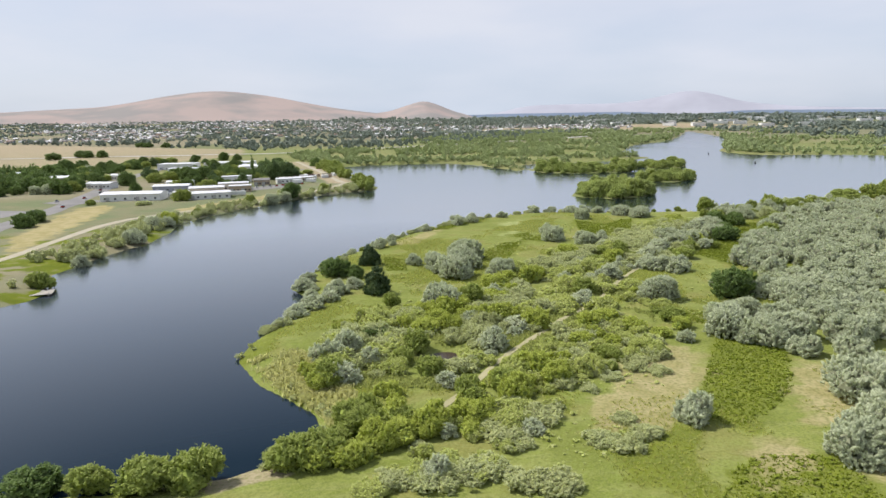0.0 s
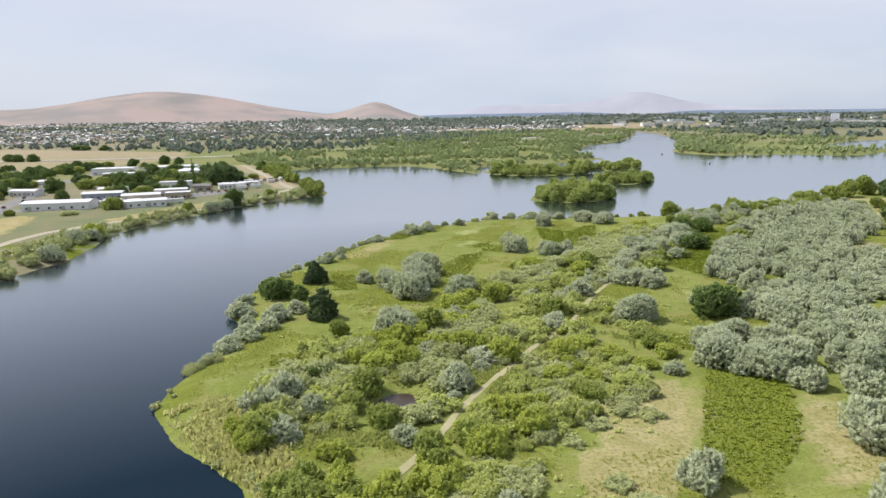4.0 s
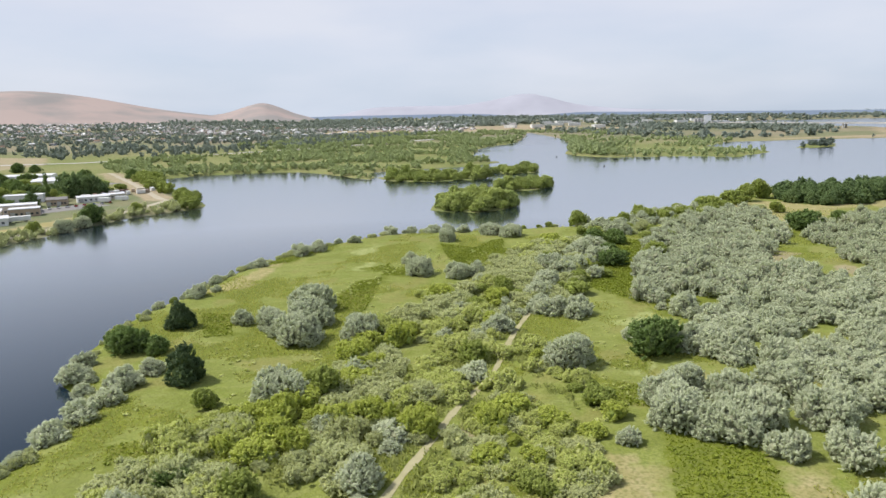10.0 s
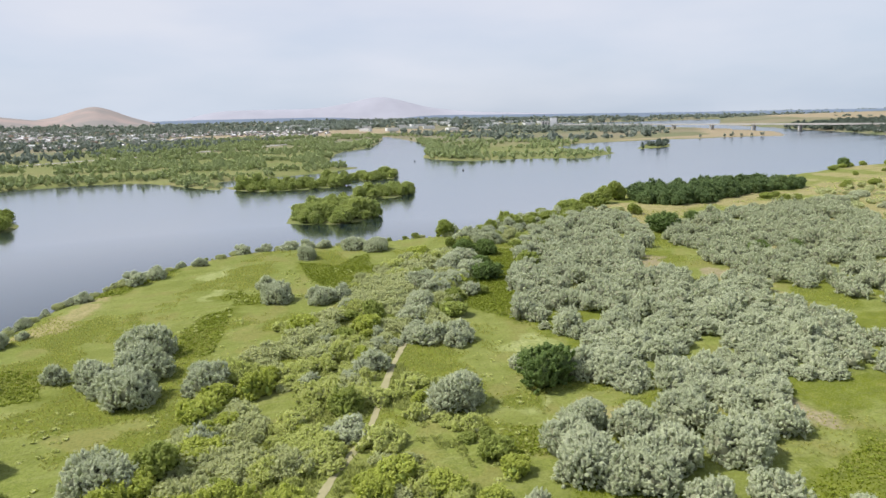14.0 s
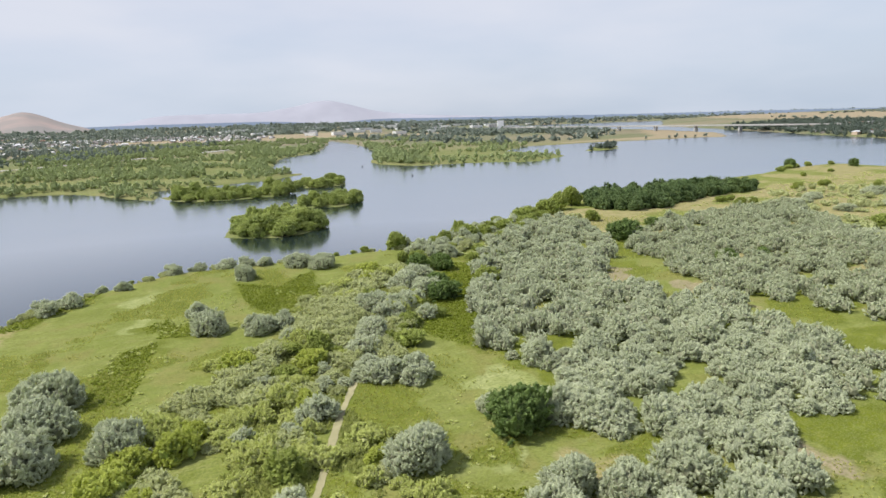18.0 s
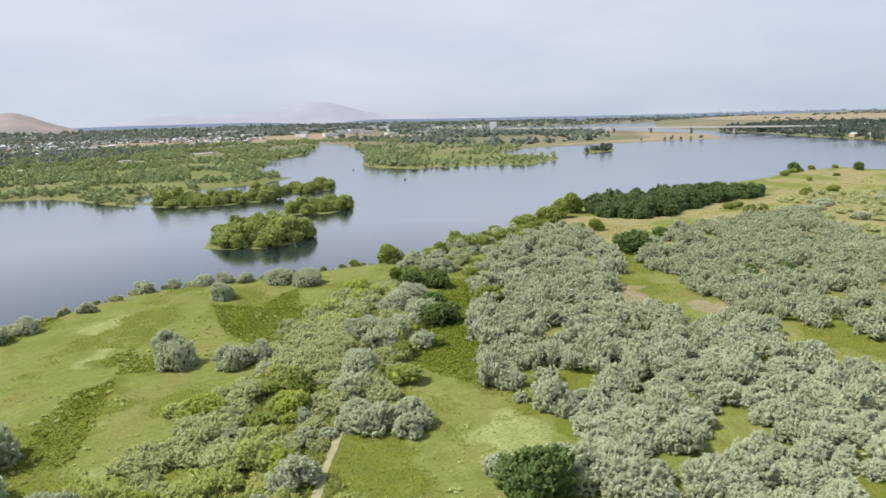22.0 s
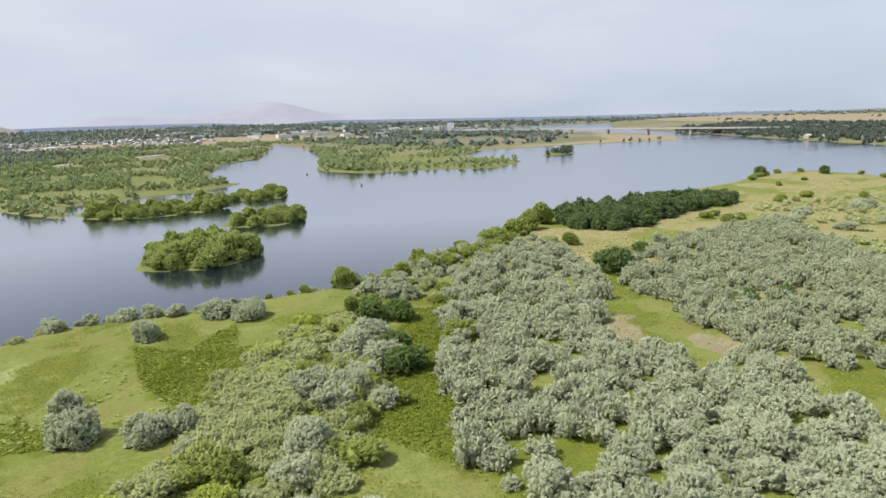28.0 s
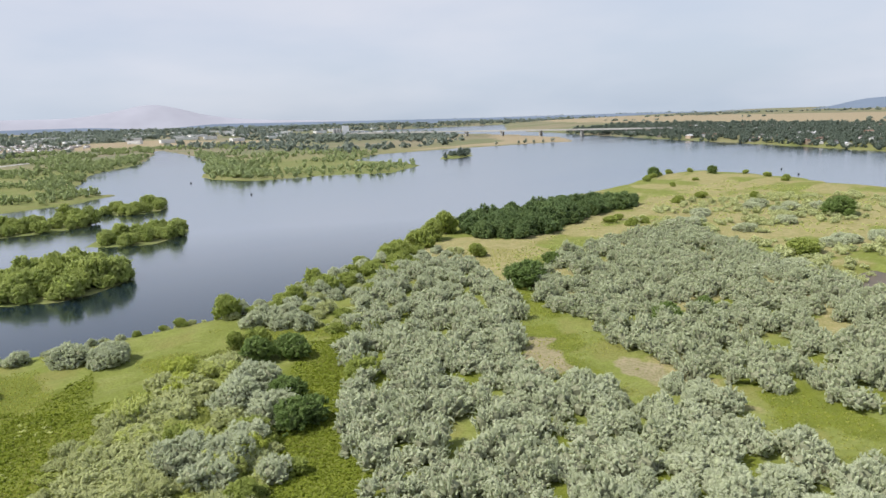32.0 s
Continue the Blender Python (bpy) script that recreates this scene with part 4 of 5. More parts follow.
for x, y, w in ((71, 346, 9), (83, 202, 5.5), (81, 226, 8), (72, 228, 7), (77, 222, 6), (78, 171, 9), (84, 165, 9), (71, 166, 9), (70, 154, 6), (95, 164, 10),
                (94, 150, 11), (101, 155, 8), (108, 154, 7), (79, 143, 6), (57, 154, 3.8), (87, 138, 7.5), (90, 128, 9), (74, 108, 8), (90, 112, 10)):
    plant("olive", x, y, w)
for x, y, w in ((50, 374, 7), (70, 372, 7.5), (77, 371, 7.5), (94, 356, 10), (101, 348, 9.5), (84, 366, 6), (31, 355, 6), (15, 342, 8), (7, 336, 8), (-8, 320, 6),
                (-26, 279, 7.5), (-21, 284, 4), (-41, 184, 7), (-38, 192, 7), (-35, 198, 6.5), (-33, 206, 8), (-29, 212, 6), (0, 130, 5.5), (-45, 215, 7), (-44, 176, 4)):
    plant("olive", x, y, w, stretch=0.8)
# single olives in the grassy gap between the thickets
for x, y, w in ((172, 213, 5.5), (174, 218, 4.5), (172, 202, 6), (176, 206, 5), (171, 194, 6.5), (161, 218, 6), (168, 228, 7), (183, 229, 6.5), (198, 218, 5),
                (168, 249, 7.1), (170, 244, 7.1), (168, 238, 4.7), (167, 232, 4.8), (166, 226, 6.8), (173, 225, 6.5), (183, 234, 6.3), (167, 218, 5.4), (159, 231, 6.2), (159, 224, 6.2), (180, 227, 6.1), (163, 243, 5.0), (158, 235, 5.7), (153, 226, 5.6), (181, 222, 6.5)):
    plant("olive", x, y, w)
# pines by the water
plant("pine", -20.5, 204.5, 7.6)
plant("pine", -27, 245, 7.0, stretch=0.95)
for x, y, w, h in ((-36, 228, 7.5, 1.0), (-39, 232, 7, 0.95), (-30, 226, 6, 0.9), (84, 192, 10.5, 1.0), (233, 319, 14, 0.75), (265, 334, 7, 0.9), (229, 262, 9, 0.7), (244, 259, 6.4, 0.8),
                   (138, 317, 9, 0.8), (129, 321, 9, 0.8), (118, 280, 9.5, 0.75), (454, 289, 16, 0.75), (-17, 160, 5, 0.8), (122, 293, 8, 0.8),
                   (-62, 93, 8, 0.7), (644, 455, 7, 1.3), (598, 486, 9, 1.2)):
    plant("dark", x, y, w, stretch=h)
for x, y, w, h in ((141, 364, 9.5, 1.25), (257, 368, 9, 0.9), (160, 313, 6, 1.2), (183, 379, 8, 1.2), (200, 381, 7, 0.9), (206, 374, 9, 1.0), (230, 393, 11, 1.0),
                   (240, 400, 10, 1.0), (255, 403, 13, 1.0), (270, 412, 13, 1.1), (287, 420, 14, 1.15), (-54, 94, 8, 0.8), (-45, 93, 9, 0.9), (-38, 95, 9.4, 0.9),
                   (-25, 99, 8, 0.9), (-20, 101, 8, 0.9), (179, 366, 10, 1.1), (191, 369, 8, 1.0), (344, 267, 12, 0.9), (498, 354, 6, 1.4), (614, 380, 7, 1.2),
                   (141, 291, 9, 0.8), (135, 330, 9, 0.9), (107, 264, 5, 0.9)):
    plant("bush", x, y, w, stretch=h)
for x, y, w in ((-15, 188, 6), (-1, 171, 6), (42, 198, 7.4), (16, 199, 6), (20, 202, 5), (23, 167, 8), (-3, 137, 5.8), (-24, 133, 7.7), (12, 128, 6.3), (59, 164, 5),
                (19, 136, 8), (25, 139, 6), (-28, 136, 5), (13, 124, 6), (22, 130, 7), (-10, 169, 5), (96, 262, 6), (-25, 131, 6)):
    plant("willow" if int(x) % 3 else "bush", x, y, w)


for x, y, w in ((47, 246, 11), (56, 257, 11), (71, 265, 11), (81, 276, 11), (45, 230, 10), (45, 208, 9), (33, 225, 8), (61, 284, 9), (90, 292, 12), (107, 313, 12),
                (79, 284, 11), (99, 304, 11), (122, 323, 10), (51, 251, 9), (76, 270, 9), (39, 236, 8)):
    plant("sage", x, y, w, stretch=0.75)
for x, y, w in ((83, 257, 10), (99, 276, 11), (76, 247, 8.5), (75, 228, 8), (94, 281, 10), (113, 298, 11.5), (72, 234, 7), (120, 304, 11), (115, 287, 10), (105, 280, 9.5),
                (94, 270, 8), (104, 266, 7), (103, 350, 9.5)):
    plant("olive", x, y, w, stretch=0.9)


for x, y, w in ((25, 104, 5.5), (29, 102, 6), (34, 106, 5.5), (31, 112, 4.5), (17, 113, 7), (10, 104, 7), (8, 109, 6.5), (16, 91, 7), (6, 95, 7.5), (11, 91, 6.5), (28, 125, 4),
                (41, 154, 5), (42, 141, 5.5), (44, 134, 5), (27, 142, 6.5), (32, 157, 7), (39, 165, 6.5), (40, 148, 4.5), (2, 93, 7), (-2, 92, 7), (-8, 92, 6.5)):
    plant("sage", x, y, w, stretch=0.65)
for x, y, w in ((380, 336, 11), (372, 340, 10), (390, 338, 10), (418, 349, 11), (410, 346, 9), (466, 339, 12), (456, 338, 11), (465, 319, 12), (452, 320, 10), (473, 306, 12),
                (380, 307, 11), (321, 315, 9), (378, 262, 12), (368, 264, 11), (393, 253, 12), (415, 302, 11), (308, 262, 11), (300, 266, 10), (316, 259, 10)):
    plant("olive", x, y, w, stretch=0.6)
for x, y, w in ((453, 383, 8), (363, 359, 7), (374, 359, 6), (364, 373, 7), (375, 375, 6), (486, 385, 8), (537, 434, 6), (583, 439, 5), (560, 470, 7), (575, 478, 6), (590, 482, 7),
                (610, 488, 6), (630, 490, 7), (650, 480, 6), (670, 470, 7), (655, 430, 6), (640, 405, 7)):
    plant("bush", x, y, w, stretch=0.9)


def mixed(poly, spacing, seed, share, sizes, keep_off=1.5, gaps=0.28):
    """Shrubs through a stretch of the plan, clear of the footpath and the pond: each kind keeps to drifts of its own, small ones are many."""
    rng = np.random.default_rng(seed)
    kinds = list(share)
    for x, y in inside(poly, spacing, 0.46, seed):
        if distance_to(FOOTPATH, x, y) < keep_off or depth_in(POND, x, y) > -3.0 or depth_in(NEAR_LAND, x, y) < 1.5:
            continue
        if wander(x + 90, y, 13, 2) < gaps:
            continue
        drift = np.array([share[k] * math.exp(9 * (float(wander(x + 200 * n, y + 70 * n, 20, 2)) - 0.5)) for n, k in enumerate(kinds)])
        kind = kinds[int(rng.choice(len(kinds), p=drift / drift.sum()))]
        w = sizes[0] + (sizes[1] - sizes[0]) * rng.random() ** 1.7
        plant(kind, float(x), float(y), float(w), stretch=float(rng.uniform(0.6, 1.15)))


mixed([(40, 262), (51, 257), (82, 305), (117, 334), (137, 337), (118, 290), (92, 248), (70, 231), (58, 222), (50, 236)], 4.8, 11,
      {"sage": 7, "olive": 2, "soft": 4, "bush": 1, "willow": 1}, (3.2, 9.5))
mixed([(-5, 184), (7, 197), (24, 226), (40, 248), (62, 232), (45, 192), (26, 164), (8, 138), (-2, 128), (-22, 130), (-31, 148), (-24, 166), (-17, 183)], 4.5, 12,
      {"sage": 8, "olive": 2, "soft": 6, "bush": 1.5, "willow": 1.5}, (3.0, 9.0), 2.2)
mixed([(27, 160), (46, 187), (60, 210), (67, 205), (62, 178), (54, 158), (48, 143), (36, 131), (20, 121), (8, 128)], 4.4, 13, {"sage": 6, "soft": 6, "bush": 1, "willow": 1}, (3.0, 8.0), 2.2)
mixed([(-31, 103), (-20, 112), (-10, 128), (1, 128), (9, 127), (5, 108), (-17, 98), (-27, 98)], 4.6, 14, {"bush": 6, "willow": 4}, (5, 7.5))
mixed([(-12, 89), (-8, 102), (6, 119), (24, 124), (21, 114), (10, 102), (5, 88)], 4.6, 15, {"sage": 6, "soft": 3, "olive": 1}, (3.5, 6))
mixed([(140, 372), (185, 385), (235, 402), (262, 380), (225, 372), (190, 352), (160, 320), (142, 345)], 6.5, 16, {"olive": 5, "bush": 3, "sage": 1}, (5, 8))

# low shrubs along the meadow's shore
edge = [(-47, 168), (-41, 188), (-38, 203), (-47, 222), (-43, 245), (-39, 266), (-24, 298), (-13, 318), (7, 344), (28, 363), (52, 376), (94, 371), (140, 368)]
rng = np.random.default_rng(77)
for (ax, ay), (bx, by) in zip(edge, edge[1:]):
    for t in np.arange(0, 1, 4.2 / math.hypot(bx - ax, by - ay)):
        if rng.random() < 0.85:
            x, y = ax + (bx - ax) * t + rng.normal() * 1.0, ay + (by - ay) * t + rng.normal() * 1.0
            plant(str(rng.choice(["sage", "olive", "bush"], p=[0.42, 0.5, 0.08])), float(x), float(y), float(rng.uniform(2.0, 4.8)))

# the riverside grove
GROVE = [(288, 388), (284, 400), (300, 425), (345, 432), (400, 425), (438, 412), (432, 396), (386, 396), (340, 385), (300, 378)]
for k, (x, y) in enumerate(inside(GROVE, 6.0, 0.4, 21)):
    plant("grove", float(x), float(y), float(RNG.uniform(6.5, 12)), stretch=float(RNG.uniform(0.68, 1.02)))

# the olive thickets: the nearer trees singly, the others as one growth
THICKET_WEST = [(157, 318), (127, 273), (107, 237), (104, 227), (111, 218), (104, 206), (91, 192), (95, 184), (108, 186), (106, 173), (112, 162), (131, 174),
                (138, 166), (149, 178), (158, 203), (169, 228), (168, 254), (182, 284), (214, 313), (244, 365), (224, 374), (189, 354)]
THICKET_EAST = [(226, 306), (284, 342), (326, 341), (376, 340), (344, 306), (320, 263), (298, 246), (290, 223), (240, 195), (205, 190), (198, 205), (196, 216), (198, 228),
                (191, 234), (196, 245), (204, 261), (209, 274)]
THICKET_SOUTH = [(183, 230), (176, 217), (174, 206), (176, 190), (200, 175), (190, 150), (150, 150), (150, 170), (160, 185), (168, 210)]
CLEARINGS = [[(118, 233), (129, 227), (123, 215), (111, 221)], [(121, 217), (127, 213), (121, 204), (115, 208)], [(193, 227), (205, 214), (197, 204), (182, 210)],
             [(240, 268), (262, 262), (255, 255), (240, 258)], [(196, 200), (180, 212), (186, 190)],
             [(190, 284), (196, 276), (196, 244), (186, 237), (182, 246), (178, 258), (170, 262), (174, 272)],
             [(191, 226), (192, 216), (189, 197), (179, 193), (178, 206), (179, 220)],
             [(121, 222), (130, 225), (136, 221), (130, 214)], [(130, 255), (137, 258), (142, 251), (136, 244)],
             [(174, 219), (186, 221), (184, 198), (174, 194), (174, 205)],
             [(163, 215), (168, 214), (165, 199), (163, 190), (159, 189), (159, 196), (160, 205)]]
trees = []
for poly, gap, seed in ((THICKET_WEST, 4.8, 31), (THICKET_EAST, 5.1, 32), (THICKET_SOUTH, 5.6, 33)):
    p = inside(poly, gap, 0.38, seed, -3.0)
    for c in CLEARINGS:
        p = p[depth_in(c, p[:, 0], p[:, 1]) < 0.5]
    trees.append(p)
trees = np.concatenate(trees)
trees = trees[wander(trees[:, 0], trees[:, 1], 11, 2) < 0.70]
near = (trees[:, 1] - trees[:, 0] * 0.2 < 225) & (trees[:, 0] < 200)
for x, y in trees[near][:130]:
    plant("olive", float(x), float(y), float(RNG.uniform(4.2, 8.6)), stretch=float(RNG.uniform(0.65, 1.1)))
rest = np.concatenate([trees[~near], trees[near][130:]])
tuft_fine = templates(6, 5, 110, 1.2, 0.20, 0.06, 0, seed=10, plumes=40, plume=0.11)
small_olive = templates(8, 7, 260, 1.35, 0.13, 0.033, 0, seed=4, upright=0.8, lobe=0.38, reach=0.76, plumes=100, plume=0.074, tall=2.6)
east = depth_in(THICKET_EAST, rest[:, 0], rest[:, 1]) > -4
for choice, mat, label in ((~east, M_OLIVE, "dense thicket of silver-grey Russian olive trees"), (east, M_OLIVE_EAST, "dense thicket of dull grey-green olive trees")):
    mass("olive_thicket", rest[choice], RNG.uniform(3.8, 8.8, int(choice.sum())), small_olive, mat, label, "thicket", 5, (0.65, 1.15), inner=M_SHADED_TWIGS)
scrub = inside([(340, 300), (376, 340), (360, 360), (430, 385), (520, 360), (560, 320), (520, 250), (400, 225), (300, 205), (300, 245)], 7.4, 0.5, 34)
scrub = scrub[wander(scrub[:, 0], scrub[:, 1], 34, 3) > 0.46]
mass("olive_scrub", scrub, RNG.uniform(3, 8, len(scrub)), tuft_fine, M_SAGE, "scattered grey scrub on the dry meadow", "scrub", 6, (0.5, 0.9))

# willows of the islets
willow_small = templates(6, 9, 260, 1.5, 0.14, 0.05, 0, seed=6, plumes=70, plume=0.10)
for poly, gap, wide, seed in ((ISLET_A, 7.0, (8, 14), 81), (ISLET_B, 10.5, (7, 14), 82), (ISLET_C, 10.5, (7, 13), 83), (ISLET_E, 9.0, (6, 11), 84)):
    for x, y in inside(poly, gap, 0.46, seed, 2.5 if poly is ISLET_A else 1.0):
        plant("river_willow", float(x), float(y), float(RNG.uniform(*wide)), stretch=float(RNG.uniform(0.7, 1.15)))

# marsh woods, bank shrubs and town trees
tuft = templates(8, 3, 14, 1.3, 0.30, 0.11, 0, seed=8, lobe=0.44, plumes=14, plume=0.19)
tiny = templates(6, 2, 4, 1.3, 0.5, 0.2, 0, seed=9, plumes=6, plume=0.32)
speck = templates(6, 2, 4, 1.2, 0.5, 0.2, 0, seed=11, lobe=0.5, plumes=5, plume=0.32)


def woods(name, poly, gap, wide, mat, label, seed, thin=0.0, lumps=60, template=tuft, stretch=(0.8, 1.3), margin=4.0):
    p = inside(poly, gap, 0.5, seed, margin)
    p = p[wander(p[:, 0], p[:, 1], lumps, 3) > thin]
    far = shore(p[:, 0], p[:, 1])[0]
    p = p[far > 0.3]
    for field in FIELDS:
        p = p[depth_in(field, p[:, 0], p[:, 1]) < 0]
    mass(name, p, RNG.uniform(*wide, len(p)), template, mat, label, "woods", seed, stretch)


woods("marsh_wood", [(-112, 768), (-60, 798), (12, 798), (43, 752), (58, 718), (77, 670), (86, 695), (90, 748), (150, 768), (240, 825), (235, 920), (320, 1150), (100, 1200), (-100, 1110), (-230, 1040), (-180, 860)],
      8.5, (3.5, 10), M_MARSH, "marshy woodland of low green willows", 41, 0.46, 45, margin=-2.0)
woods("marsh_wood", [(320, 1150), (430, 1290), (560, 1600), (690, 1950), (200, 1900), (-100, 1500), (-20, 1250), (100, 1210)], 13, (5, 13), M_MARSH,
      "marshy woodland of low green willows", 42, 0.46, 70, margin=0.0)
woods("delta_scrub", [(700, 2050), (621, 1641), (500, 1200), (370, 913), (396, 826), (475, 806), (515, 765), (611, 817), (639, 890), (627, 987), (780, 1110), (900, 1900)], 13, (3.0, 9), M_MARSH, "green scrub scattered over a flat marsh island", 43, 0.54, 60, speck)
woods("delta_trees", [(370, 913), (382, 850), (400, 830), (430, 850), (470, 980), (620, 1500), (560, 1400), (520, 1250)], 12, (7, 14), M_MARSH,
      "tall green trees along the marsh island's shore", 44, 0.25)
woods("far_shore_woods", [(720, 1150), (1050, 1190), (1330, 1480), (1500, 1900), (1200, 2250), (720, 2050)], 30, (12, 24), M_TOWN, "haze-dulled green woods behind the marsh island", 58, 0.42, 150, tiny, (0.5, 0.9))
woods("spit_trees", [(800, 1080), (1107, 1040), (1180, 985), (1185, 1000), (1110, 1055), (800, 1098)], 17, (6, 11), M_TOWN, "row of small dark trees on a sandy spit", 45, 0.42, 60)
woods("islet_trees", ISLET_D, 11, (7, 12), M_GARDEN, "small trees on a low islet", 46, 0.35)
woods("bank_shrubs", [(-131, 208), (-145, 235), (-143, 300), (-143, 370), (-130, 408), (-90, 488), (-60, 515), (-70, 530), (-105, 485), (-145, 410), (-160, 360), (-160, 240)],
      4.6, (3.0, 6.5), M_SAGE, "grey-green shrubs along the river bank", 47, 0.38, 25, tuft_fine, margin=-1.0)
woods("bank_trees", [(-62, 512), (-50, 518), (-52, 545), (-70, 600), (-78, 590), (-66, 540)], 7, (6, 10), M_BUSH, "green trees at the tip of the river bank", 48, 0.2, 30, willow_small,
      margin=0.5)
woods("bank_trees", [(-80, 610), (-102, 690), (-116, 765), (-135, 760), (-110, 660), (-90, 600)], 9, (7, 12), M_BUSH, "green trees behind the gravel track", 49, 0.3, 30, willow_small,
      margin=0.5)
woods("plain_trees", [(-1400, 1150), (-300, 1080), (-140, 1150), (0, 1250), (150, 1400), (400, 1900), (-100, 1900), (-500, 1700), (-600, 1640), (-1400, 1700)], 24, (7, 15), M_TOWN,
      "haze-dulled green trees scattered over the plain", 50, 0.52, 120, speck)
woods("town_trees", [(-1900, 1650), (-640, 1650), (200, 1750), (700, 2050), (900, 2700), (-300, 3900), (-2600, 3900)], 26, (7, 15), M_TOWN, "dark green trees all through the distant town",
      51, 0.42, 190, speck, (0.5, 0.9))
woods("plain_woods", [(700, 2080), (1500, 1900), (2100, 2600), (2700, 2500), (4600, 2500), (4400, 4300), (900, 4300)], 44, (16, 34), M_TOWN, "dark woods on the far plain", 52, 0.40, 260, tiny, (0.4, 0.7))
woods("town_edge_woods", [(-500, 3300), (700, 2300), (1000, 2700), (1000, 4300), (-700, 4300)], 44, (14, 30), M_TOWN, "haze-dulled green woods beyond the distant town", 59, 0.36, 200, tiny, (0.4, 0.8))
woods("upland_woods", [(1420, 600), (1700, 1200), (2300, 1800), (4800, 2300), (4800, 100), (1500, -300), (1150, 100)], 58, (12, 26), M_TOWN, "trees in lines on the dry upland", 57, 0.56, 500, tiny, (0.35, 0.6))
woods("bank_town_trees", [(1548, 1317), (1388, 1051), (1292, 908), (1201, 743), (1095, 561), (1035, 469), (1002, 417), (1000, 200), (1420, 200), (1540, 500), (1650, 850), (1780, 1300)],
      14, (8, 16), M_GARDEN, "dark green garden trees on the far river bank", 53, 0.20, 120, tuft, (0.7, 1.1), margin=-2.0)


# ragged low growth along the meadow's waterline
ring = np.array(NEAR_LAND[3:33], float)
rim, rng = [], np.random.default_rng(78)
for a, b in zip(ring, ring[1:]):
    u = np.arange(0, 1, 1.5 / np.hypot(*(b - a)))[:, None]
    rim.append(a + (b - a) * u + rng.normal(size=(len(u), 2)) * 2.0)
rim = np.concatenate(rim)
inland = shore(rim[:, 0], rim[:, 1])[0]
rim = rim[(inland > 0.2) & (inland < 4.5) & (wander(rim[:, 0], rim[:, 1], 9, 2) > 0.4)]
mass("shore_brush", rim, rng.uniform(1.0, 2.8, len(rim)), tuft_fine, M_SAGE, "low ragged brush along the waterline", "brush", 79, (0.5, 1.0), inner=M_SHADED_SOFT_TWIGS)


# low tussocks that roughen the meadow
tussock = templates(8, 1, 12, 0.62, 0.34, 0.10, 0, seed=12, lobe=0.4, plumes=7, plume=0.26, tall=1.7)


def tussocks(name, polys, gap, low, lumps, wide, mat, inner, label, seed):
    p = np.concatenate([inside(q, gap, 0.5, seed + k) for k, q in enumerate(polys)])
    p = p[(wander(p[:, 0] + 60, p[:, 1], lumps, 3) > low) & (distance_to(FOOTPATH, p[:, 0], p[:, 1]) > 1.5) & (depth_in(POND, p[:, 0], p[:, 1]) < -1.0)
          & (depth_in(NEAR_LAND, p[:, 0], p[:, 1]) > 1.5)]
    rng = np.random.default_rng(seed)
    mass(name, p, wide[0] + (wide[1] - wide[0]) * rng.random(len(p)) ** 2, tussock, mat, label, "tussocks", seed, (0.45, 0.95), inner=inner)


tussocks("green_tussocks", LUSH[:6] + LUSH[9:], 1.25, 0.30, 9, (0.6, 1.8), M_WEED_DARK, M_WEED_DARK, "dark green weed tussocks in the meadow grass", 85)
tussocks("pale_tussocks", [[(-36, 175), (-20, 150), (-5, 185), (25, 230), (55, 280), (85, 320), (60, 330), (25, 290), (-10, 240)], [(50, 150), (66, 205), (84, 230), (92, 215), (76, 185), (64, 160)],
                           [(-4, 100), (14, 126), (40, 150), (58, 158), (40, 112), (20, 94)], [(205, 300), (235, 345), (300, 372), (400, 380), (470, 415), (600, 420), (560, 300), (400, 250), (370, 340), (300, 345)]],
         2.3, 0.52, 10, (0.6, 2.2), M_SOFT, M_SHADED_SOFT_TWIGS, "pale green low tussocks in the meadow grass", 86)


# ---- grass, reeds ----
def blades(name, places, size, mat, label, seed, count=5, lean=0.35):
    rng = np.random.default_rng(seed)
    n = len(places) * count
    x = np.repeat(places[:, 0], count) + rng.normal(size=n) * size * 0.5
    y = np.repeat(places[:, 1], count) + rng.normal(size=n) * size * 0.5
    z = ground_height(x, y)
    g, h = rng.uniform(0, 6.28, n), size * rng.uniform(0.6, 1.3, n)
    w = h * rng.uniform(0.25, 0.45, n)
    bx, by = np.cos(g) * w, np.sin(g) * w
    tx, ty = x + rng.normal(size=n) * h * lean, y + rng.normal(size=n) * h * lean
    v = np.stack([np.stack([x - bx * 0.4, y - by * 0.4, z - 0.05], 1), np.stack([x + bx * 0.4, y + by * 0.4, z - 0.05], 1),
                  np.stack([tx + bx, ty + by, z + h * 0.7], 1), np.stack([tx - bx * 0.6, ty - by * 0.6, z + h], 1)], 1).reshape(-1, 3)
    me = mesh_of(name, v, [np.arange(4 * n).reshape(-1, 4)], mat)
    tagged(new(name, me), label, "grass", kind="stuff")


def open_places(poly, spacing, seed, low, high, lumps):
    p = inside(poly, spacing, 0.5, seed)
    k = wander(p[:, 0], p[:, 1], lumps, 3)
    p = p[(k > low) & (k < high)]
    return p[(distance_to(FOOTPATH, p[:, 0], p[:, 1]) > 1.3) & (depth_in(POND, p[:, 0], p[:, 1]) < -0.6) & (depth_in(NEAR_LAND, p[:, 0], p[:, 1]) > 1.0)]


MEADOW = [(-45, 100), (30, 86), (110, 90), (120, 160), (95, 200), (110, 245), (160, 330), (140, 365), (60, 372), (0, 335), (-40, 260), (-44, 200), (-42, 150), (-22, 120)]
